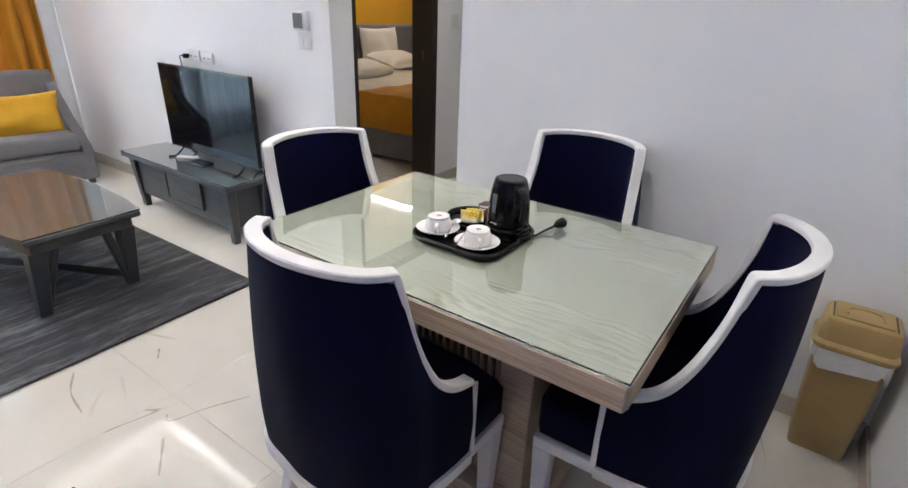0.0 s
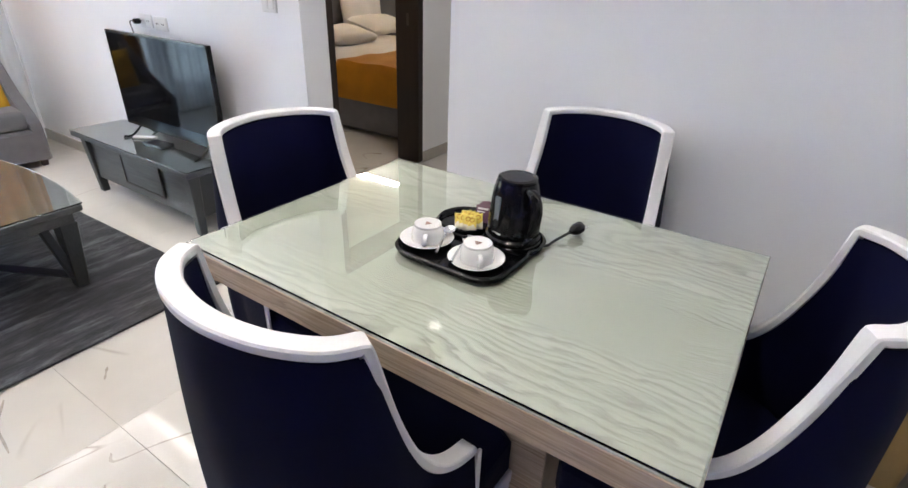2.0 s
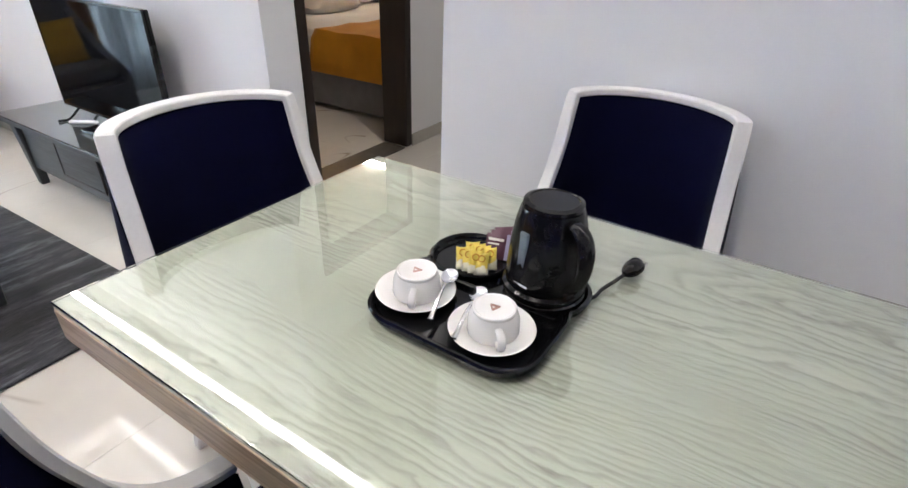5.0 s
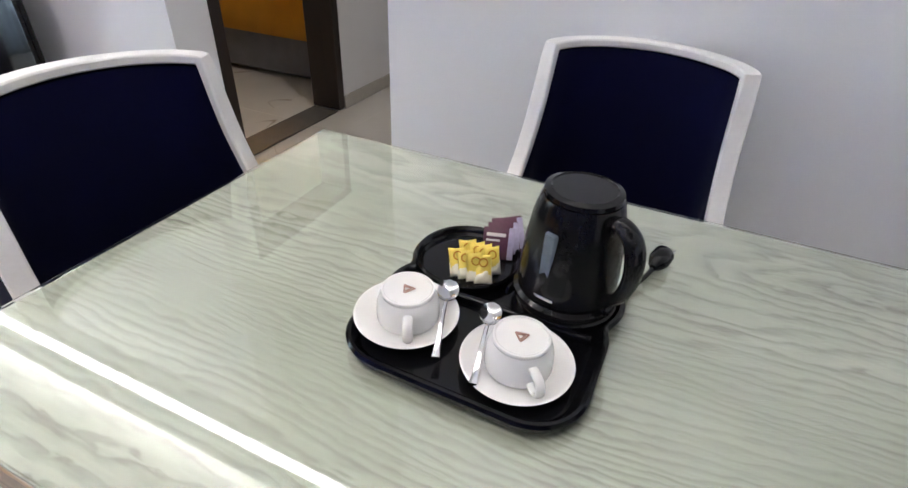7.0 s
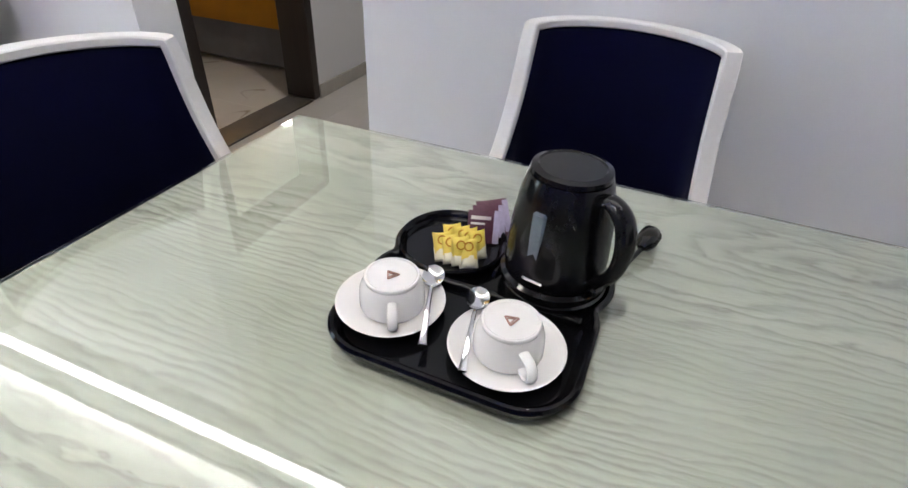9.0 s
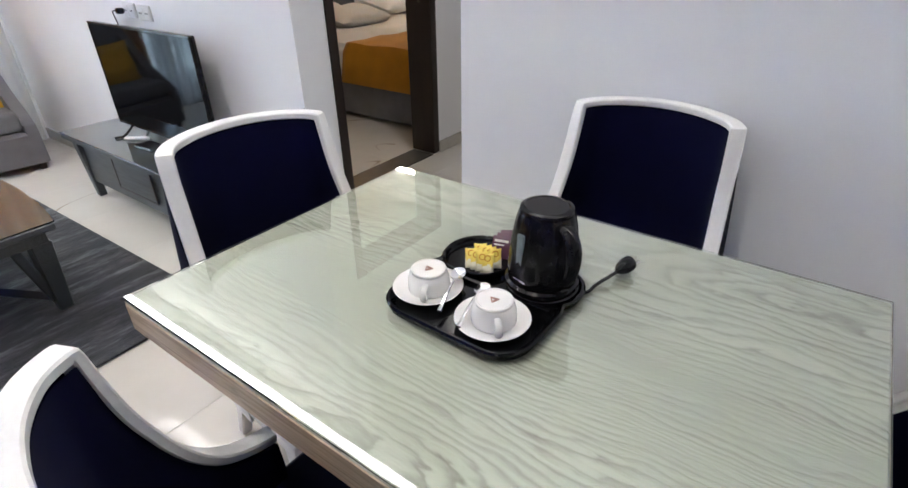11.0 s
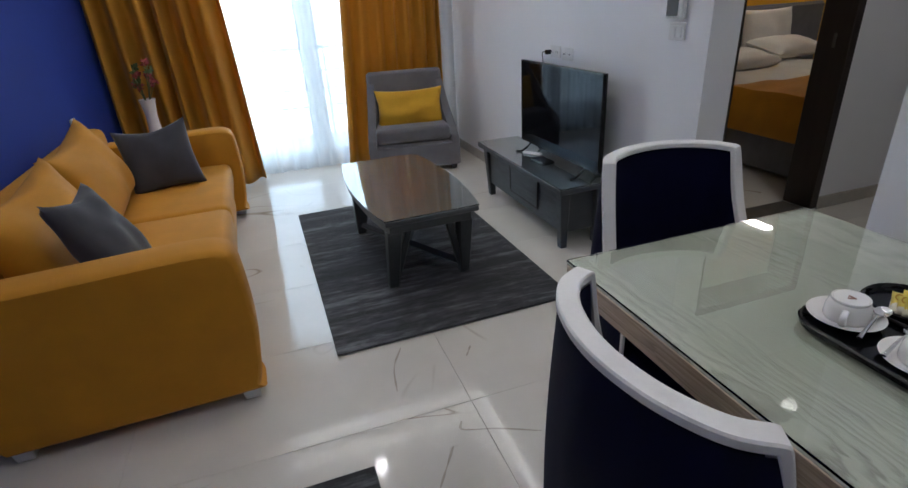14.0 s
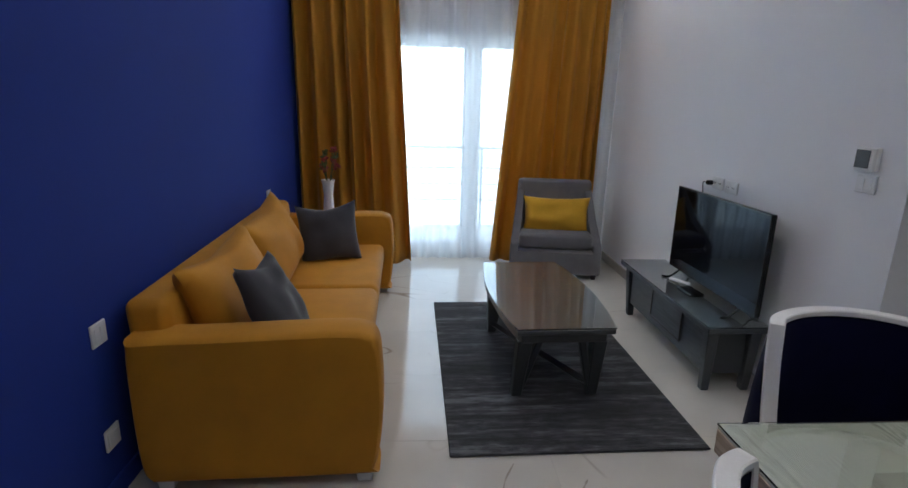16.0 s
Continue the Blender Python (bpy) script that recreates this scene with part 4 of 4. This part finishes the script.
for y in (0.055, SL - 0.055):
    for x in (-0.76, -0.005):
        bm = bmesh.new()
        leg(bm, (x, y), (x, y), 0, 0.078, 0.075, 0.055)
        part("foot", bm, PLASTIC, sofa, "pale grey block foot")


def cushion(name, w, h, t, mat, m, label, seed):
    bm = bmesh.new()
    pillow(bm, w, h, t, 24, 0.17, 0.02, seed)
    return solo(name, bm, mat, m, label, "cushion", "sofa cushions", 60)


cushion("back_cushion", 0.74, 0.47, 0.20, MUSTARD, pose(-0.425, 3.315, 0.625, 0, 0, 89) @ pose(0, 0, 0, -22, -2, 0), "plump mustard back cushion leaning on the sofa", 1)
cushion("back_cushion", 0.82, 0.48, 0.22, MUSTARD, pose(-0.465, 4.10, 0.640, 0, 0, 93) @ pose(0, 0, 0, -22, -4, 0), "plump mustard back cushion leaning on the sofa", 2)
cushion("throw_pillow", 0.36, 0.42, 0.14, CHARCOAL, pose(-0.185, 3.10, 0.640, 0, 0, 88) @ pose(0, 0, 0, -27, 0, 0) @ pose(0, 0, 0, 0, 5, 0), "charcoal grey throw pillow leaning on the sofa cushions", 3)
cushion("throw_pillow", 0.41, 0.42, 0.15, CHARCOAL, pose(-0.215, 4.54, 0.598, 0, 0, 10) @ pose(0, 0, 0, -18, -5, 0), "charcoal grey throw pillow leaning beside the sofa arm", 4)

# vase with flowers behind the far sofa arm
vase = thing("flower_vase", pose(-0.36, 5.40, 0), "tall pale floor vase with dry red flowers", "vase")
bm = bmesh.new()
lathe(bm, [(0.075, 0.0), (0.08, 0.02), (0.07, 0.30), (0.045, 0.60), (0.038, 0.72), (0.05, 0.82), (0.058, 0.845), (0.053, 0.843), (0.034, 0.74), (0.001, 0.72)], 28)
part("vessel", bm, CHINA, vase)
rnd = random.Random(9)
for k in range(13):
    a, r, h = rnd.uniform(0, 6.28), rnd.uniform(0.02, 0.10), rnd.uniform(0.92, 1.10)
    bm = bmesh.new()
    tube(bm, spline([(0, 0, 0.75), (0.4 * r * math.cos(a), 0.4 * r * math.sin(a), 0.86), (r * math.cos(a), r * math.sin(a), h)], 8), 0.0025, 5)
    stem = part("stem", bm, GREENLEAF, vase)
    bm = bmesh.new()
    for q in range(16):
        c = Vector((r * math.cos(a) + rnd.uniform(-0.02, 0.02), r * math.sin(a) + rnd.uniform(-0.02, 0.02), h + rnd.uniform(-0.02, 0.02)))
        d, e = Vector((rnd.uniform(-1, 1), rnd.uniform(-1, 1), rnd.uniform(-0.3, 1))).normalized() * 0.020, Vector((rnd.uniform(-1, 1), rnd.uniform(-1, 1), rnd.uniform(-1, 1))).normalized() * 0.013
        p = [bm.verts.new(c - d), bm.verts.new(c + e), bm.verts.new(c + d * 1.2), bm.verts.new(c - e)]
        bm.faces.new(p)
    part("blossom", bm, REDLEAF if k % 3 else GREENLEAF, stem)

# coffee table with barrel-shaped top
CTM = pose(1.106, 3.826, 0.0125, 0, 0, 2.0)
ct = thing("coffee_table", CTM, "grey wooden coffee table with bowed glass-covered top", "table")


def barrel(w_end, w_mid, l, n=14):
    side = []
    for k in range(n + 1):
        t = 2 * k / n - 1
        side.append((w_mid - (w_mid - w_end) * t * t, t * l))
    return side + [(-x, y) for x, y in side[::-1]]


bm = bmesh.new()
prism(bm, barrel(0.240, 0.296, 0.555), 0.395, 0.425, 0.006)
part("tabletop", bm, GREYWOOD, ct)
bm = bmesh.new()
prism(bm, barrel(0.212, 0.264, 0.515), 0.340, 0.3945, 0.003)
part("apron", bm, GREYWOOD, ct)
bm = bmesh.new()
prism(bm, barrel(0.243, 0.299, 0.558), 0.426, 0.432, 0.0015)
g = part("glass_top", bm, GLASS, ct, "clear glass sheet")
g.visible_shadow = False
for sx in (-1, 1):
    for sy in (-1, 1):
        bm = bmesh.new()
        leg(bm, (sx * 0.188, sy * 0.475), (sx * 0.200, sy * 0.400), 0, 0.341, 0.072, 0.052)
        part("leg", bm, GREYWOOD, ct)
        bm = bmesh.new()
        leg(bm, (sx * 0.105, sy * 0.462), (sx * 0.180, sy * 0.412), 0.05, 0.341, 0.036, 0.034)
        part("brace", bm, GREYWOOD, ct)
for sx in (-1, 1):
    bm = bmesh.new()
    tube(bm, [Vector((sx * 0.19, -0.395, 0.050)), Vector((-sx * 0.19, 0.395, 0.050 + 0.001 * sx))], 0.021, 4)
    part("stretcher", bm, GREYWOOD, ct)

# television stand; local x towards the room is negative
st = thing("tv_stand", pose(2.222, 4.005, 0), "grey stained wooden low TV stand with one drawer", "tv stand")
part("top", B((-0.335, -0.002, -0.62, 0.62, 0.360, 0.392), bevel=0.005), GREYWOOD, st)
gl = part("glass_top", B((-0.337, -0.002, -0.622, 0.622, 0.3928, 0.3985), bevel=0.0012), GLASS, st, "clear glass sheet")
gl.visible_shadow = False
part("body", B((-0.275, -0.02, -0.535, 0.535, 0.095, 0.359), bevel=0.004), GREYWOOD, st)
part("front_panel", B((-0.281, -0.2755, -0.515, 0.515, 0.100, 0.352), bevel=0.001), GREYWOOD, st)
dr = part("drawer", B((-0.290, -0.2815, -0.262, 0.143, 0.155, 0.335), bevel=0.004), GREYWOOD, st)
part("drawer_frame", B((-0.2945, -0.2905, -0.264, 0.145, 0.328, 0.338), (-0.2945, -0.2905, -0.264, 0.145, 0.152, 0.162), (-0.2945, -0.2905, -0.264, -0.254, 0.1625, 0.3275), (-0.2945, -0.2905, 0.135, 0.145, 0.1625, 0.3275), bevel=0.001), DARKWOOD, dr, "dark drawer edging")
for sy in (-1, 1):
    for x in (-0.265, -0.045):
        bm = bmesh.new()
        leg(bm, (x - (0.012 if x < -0.1 else 0), sy * 0.548), (x, sy * 0.53), 0, 0.3595, 0.062, 0.042)
        part("leg", bm, GREYWOOD, st)

tv = thing("television", pose(2.118, 3.853, 0.399, 0, 0, 0), "black flat-screen television standing on the low stand", "television")
part("cabinet", B((0.002, 0.022, -0.475, 0.475, 0.056, 0.585), (0.0225, 0.065, -0.30, 0.30, 0.06, 0.36), bevel=0.004), BLACK, tv)
part("bezel", B((-0.012, 0.0015, -0.478, 0.478, 0.575, 0.587), (-0.012, 0.0015, -0.478, 0.478, 0.052, 0.066), (-0.012, 0.0015, -0.478, -0.469, 0.0665, 0.5745), (-0.012, 0.0015, 0.469, 0.478, 0.0665, 0.5745), bevel=0.002), BLACK, tv)
part("screen", B((-0.009, 0.001, -0.4685, 0.4685, 0.067, 0.574), bevel=0.0), SCREEN, tv, "glossy black screen", 0)
for sy in (-1, 1):
    bm = bmesh.new()
    tube(bm, spline([(-0.11, sy * 0.36, 0.006), (-0.06, sy * 0.345, 0.010), (0.012, sy * 0.34, 0.060), (0.06, sy * 0.345, 0.010), (0.095, sy * 0.36, 0.006)], 24), 0.006, 8)
    part("stand_foot", bm, BLACK, tv, "black wire foot")

solo("set_top_box", B((-0.045, 0.045, -0.075, 0.075, 0.0, 0.018), bevel=0.004), BLACK, pose(2.045, 3.90, 0.399, 0, 0, 4), "flat black box lying on the TV stand", "set-top box")
solo("remote_control", B((-0.016, 0.016, -0.07, 0.07, 0.0, 0.014), bevel=0.005), PLASTIC, pose(2.075, 4.10, 0.399, 0, 0, 32), "white remote control lying on the TV stand", "remote control")

# armchair facing the room
ac = thing("armchair", pose(1.585, 5.355, 0, 0, 0, -8), "grey upholstered armchair with sloping arms", "armchair")
AW = 0.395
part("seat_base", B((-AW + 0.07, AW - 0.07, 0.0, 0.46, 0.09, 0.27), bevel=0.015, seg=4), GREYFAB, ac)
part("front_panel", B((-AW, AW, -0.012, 0.02, 0.045, 0.255), bevel=0.012), GREYFAB, ac)
part("seat_cushion", B((-AW + 0.075, AW - 0.075, -0.01, 0.42, 0.272, 0.40), bevel=0.035, seg=4), GREYFAB, ac)
bm = bmesh.new()
box(bm, -0.345, 0.345, 0.37, 0.455, 0.20, 0.83, bevel=0.035, seg=5)
for v in bm.verts:
    v.co.y += (v.co.z - 0.25) * 0.05
    if v.co.z > 0.6:
        v.co.x *= 0.97
part("backrest", bm, GREYFAB, ac)
for s in (-1, 1):
    bm = bmesh.new()
    prof = [(0.0, 0.045), (0.47, 0.045), (0.50, 0.72), (0.46, 0.79), (0.38, 0.72), (0.22, 0.50), (0.08, 0.36), (-0.005, 0.31), (-0.015, 0.26)]
    rim_loft(bm, [[Vector((x - s * 0.07 * max(0.0, y / 0.5), y, z)) for y, z in prof] for x in ((s * AW, s * (AW - 0.07)) if s < 0 else (AW - 0.07, AW))])
    bmesh.ops.bevel(bm, geom=bm.edges[:], offset=0.012, segments=2, affect="EDGES", profile=0.5)
    part("arm", bm, GREYFAB, ac)
    for y in (0.04, 0.46):
        bm = bmesh.new()
        leg(bm, (s * (AW - 0.05), y), (s * (AW - 0.05), y), 0, 0.048, 0.05, 0.04)
        part("leg", bm, DARKWOOD, ac)
bm = bmesh.new()
pillow(bm, 0.60, 0.34, 0.16, 22, 0.14, 0.0, 7)
solo("lumbar_cushion", bm, MUSTARD2, pose(1.640, 5.630, 0.520, -16, 0, -8), "bright yellow oblong cushion on the armchair", "cushion", "", 60)


# ---- wall fittings ----
def plate(m, w, h, label, kind="switch", name="wall_switch"):
    """A wall plate whose face looks along -x."""
    t = thing(name, m, label, kind)
    part("plate", B((-0.010, 0.0, -w / 2, w / 2, -h / 2, h / 2), bevel=0.003), PLASTIC, t)
    return t


def switch(m, n, w=0.09, h=0.085, label="white plastic light switch plate"):
    t = plate(m, w, h, label)
    for k in range(n):
        y = (k - (n - 1) / 2) * (w * 0.78 / n)
        part("rocker", B((-0.014, -0.0102, y - w * 0.34 / n, y + w * 0.34 / n, -h * 0.32, h * 0.32), bevel=0.0015), PLASTIC, t)


def socket(m, label="white plastic wall socket"):
    t = plate(m, 0.120, 0.072, label, "socket", "wall_socket")
    for y in (-0.028, 0.028):
        bm = bmesh.new()
        box(bm, -0.0125, -0.0102, y - 0.022, y + 0.022, -0.025, 0.025, bevel=0.001)
        part("insert", bm, PLASTIC, t)
        for dy in (-0.008, 0.008):
            part("hole", B((-0.0135, -0.0128, y + dy - 0.003, y + dy + 0.003, -0.004, 0.004), bevel=0.0005), BLACK, t)


th = thing("thermostat", pose(2.2345, 3.03, 1.287), "white wall thermostat with a grey display", "thermostat")
part("housing", B((-0.024, 0.0, -0.054, 0.054, -0.047, 0.047), bevel=0.004), PLASTIC, th)
part("display", B((-0.0265, -0.0245, -0.026, 0.046, -0.036, 0.036), bevel=0.001), GREYP, th, "grey display")
part("button_bar", B((-0.0265, -0.0245, -0.047, -0.036, -0.030, 0.030), bevel=0.001), PLASTIC, th)
switch(pose(2.2345, 3.018, 1.188), 2, 0.098, 0.075)
socket(pose(2.2345, 3.945, 1.032))
socket(pose(2.2345, 4.092, 1.038))
adapter = thing("tv_plug", pose(2.222, 4.145, 1.035), "black plug in the wall socket with hanging cord", "plug")
part("plug_body", B((-0.036, 0.0, -0.016, 0.016, -0.014, 0.014), bevel=0.006), BLACK, adapter)
bm = bmesh.new()
tube(bm, spline([(-0.03, 0.01, 0.0), (-0.034, 0.045, -0.005), (-0.02, 0.065, -0.05), (-0.012, 0.06, -0.12)], 18), 0.003, 6)
part("cord", bm, BLACK, adapter)
switch(pose(-0.7095, 2.757, 0.655, 0, 0, 180), 2, 0.085, 0.085, "white switch plate on the blue wall beside the sofa")
switch(pose(-0.7095, 2.745, 0.250, 0, 0, 180), 1, 0.085, 0.085, "white socket plate low on the blue wall")
switch(pose(-0.7095, 4.89, 0.79, 0, 0, 180), 1, 0.085, 0.085, "white switch plate above the sofa back")
switch(pose(3.92, 3.2695, 1.28, 0, 0, 90), 1, 0.085, 0.085, "white switch plate in the corridor")

# downlights
for x, y in ((3.25, 2.80), (0.848, 4.98), (0.825, 3.1), (0.825, 1.5)):
    z = 2.65 if x > 2 else TOP
    dl = thing("downlight", pose(x, y, z - 0.012), "round recessed ceiling downlight, lit", "ceiling lamp", "ceiling downlights")
    bm = bmesh.new()
    lathe(bm, [(0.040, 0.0119), (0.050, 0.0119), (0.052, 0.004), (0.048, 0.0), (0.040, 0.002)], 28)
    part("ring", bm, PLASTIC, dl)
    bm = bmesh.new()
    lathe(bm, [(0.001, 0.006), (0.0385, 0.006), (0.0385, 0.011), (0.001, 0.011)], 24)
    part("lens", bm, LAMP, dl, "glowing lens")
    spot("downlight_beam", DOWN, look((x, y, z - 0.03), (x, y + 0.0001, 0)))

# ---- bedroom ----
bed = thing("double_bed", pose(3.98, 3.62, 0), "made double bed, white linen, mustard runner, grey base", "bed")
part("bed_base", B((0.0, 1.98, 0.0, 2.10, 0.03, 0.36), bevel=0.02), GREYFAB, bed)
part("mattress", B((0.02, 1.96, 0.03, 2.08, 0.362, 0.56), bevel=0.05, seg=4), LINEN, bed)
bm = bmesh.new()
def cover(x0, x1, y0, y1, z, drop, puff, seed):
    def fn(u, v):
        x, y = x0 + (x1 - x0) * u, y0 + (y1 - y0) * v
        dx, dy = min(u, 1 - u), min(v, 1 - v)
        n_ = noise.noise(Vector((x * 4 + seed, y * 4, 0))) * 0.018
        e = min(1.0, min(dx * (x1 - x0), 9) / 0.08)
        return Vector((x, y, z - drop * (1 - e) ** 1.5 + puff * min(1, dx * 6) * min(1, dy * 6) + n_ * e))
    return fn
grid(bm, cover(-0.02, 2.0, 0.75, 1.95, 0.57, 0.25, 0.06, 3), 40, 26)
dv = part("duvet", bm, LINEN, bed)
dv.modifiers.new("thickness", "SOLIDIFY").thickness = 0.02
bm = bmesh.new()
grid(bm, cover(-0.035, 2.015, -0.02, 0.86, 0.60, 0.30, 0.02, 8), 40, 20)
rn = part("bed_runner", bm, MUSTARD, bed, "mustard velvet bed runner")
rn.modifiers.new("thickness", "SOLIDIFY").thickness = 0.012
hb = part("headboard", B((-0.15, 2.55, 2.105, 2.19, 0.0, 1.13), bevel=0.03), GREYFAB, bed)
for x, y, r in ((0.45, 1.99, 8), (1.62, 1.99, 8), (0.50, 1.70, 80), (0.74, 1.46, 84), (1.62, 1.72, 78)):
    bm = bmesh.new()
    pillow(bm, 0.66, 0.46, 0.17, 18, 0.08, 0.0, x)
    solo("bed_pillow", bm, LINEN, pose(3.98 + x, 3.62 + y, 0.875 if r < 30 else (0.705 if r > 82 else 0.745), -r, 0, 0), "white cotton pillow on the double bed", "pillow", "bed pillows", 60)
structure("trim_bedroom_light", [(5.35, 5.45, 4.94, 5.78, 2.625, 2.649)], BEDLED, "lit linear bedroom ceiling lamp")

# ---- floor tiles ----
structure("floor", [(-0.86, 6.9, -1.75, 6.25, -0.12, -0.0025)], GROUT, "polished cream marble-look tile floor with brown veins")
floor = bpy.data.objects["floor"]
tile_me = mesh_of("tile", B((0.0005, 1.1995, 0.0005, 0.5995, -0.0024, 0.0), bevel=0.0004), TILE, 0)
TILE_X0, TILE_Y0 = -0.86 - 0.55, -1.75
for i in range(7):
    for j in range(14):
        x, y = TILE_X0 + 1.2 * i, TILE_Y0 + 0.6 * j
        if x > 2.6 and y + 0.6 < 1.9:
            continue
        t = new("tile", tile_me)
        t.parent = floor
        t.location = (x, y, 0)


# dark veins that stand out in the tiles
VEIN = plain("tile_vein", (0.42, 0.37, 0.31), 0.08, 0.25, 20, 90, relief=0.0)
for pts in (((0.823, 2.883), (0.765, 2.76), (0.742, 2.611)), ((0.92, 2.365), (0.911, 2.323), (1.024, 2.282), (1.161, 2.214)), ((0.854, 2.264), (0.762, 2.12)), ((1.109, 2.776), (1.069, 2.713))):
    path = spline([(x, y, 0.0) for x, y in pts], 14)
    bm = bmesh.new()

    def ribbon(u, v):
        k = round(u * 13)
        t = (path[min(k + 1, 13)] - path[max(k - 1, 0)]).normalized()
        w = 0.0042 * (0.25 + 0.75 * math.sin(math.pi * (0.12 + 0.8 * u))) * (1 + 0.4 * math.sin(9 * u))
        off = Vector((-t.y, t.x, 0)) * (w * (2 * v - 1) / 2 * 2)
        return path[k] + off + Vector((0, 0, 0.0003))

    grid(bm, ribbon, 14, 2)
    part("vein", bm, VEIN, floor, "brown marble vein", 0)
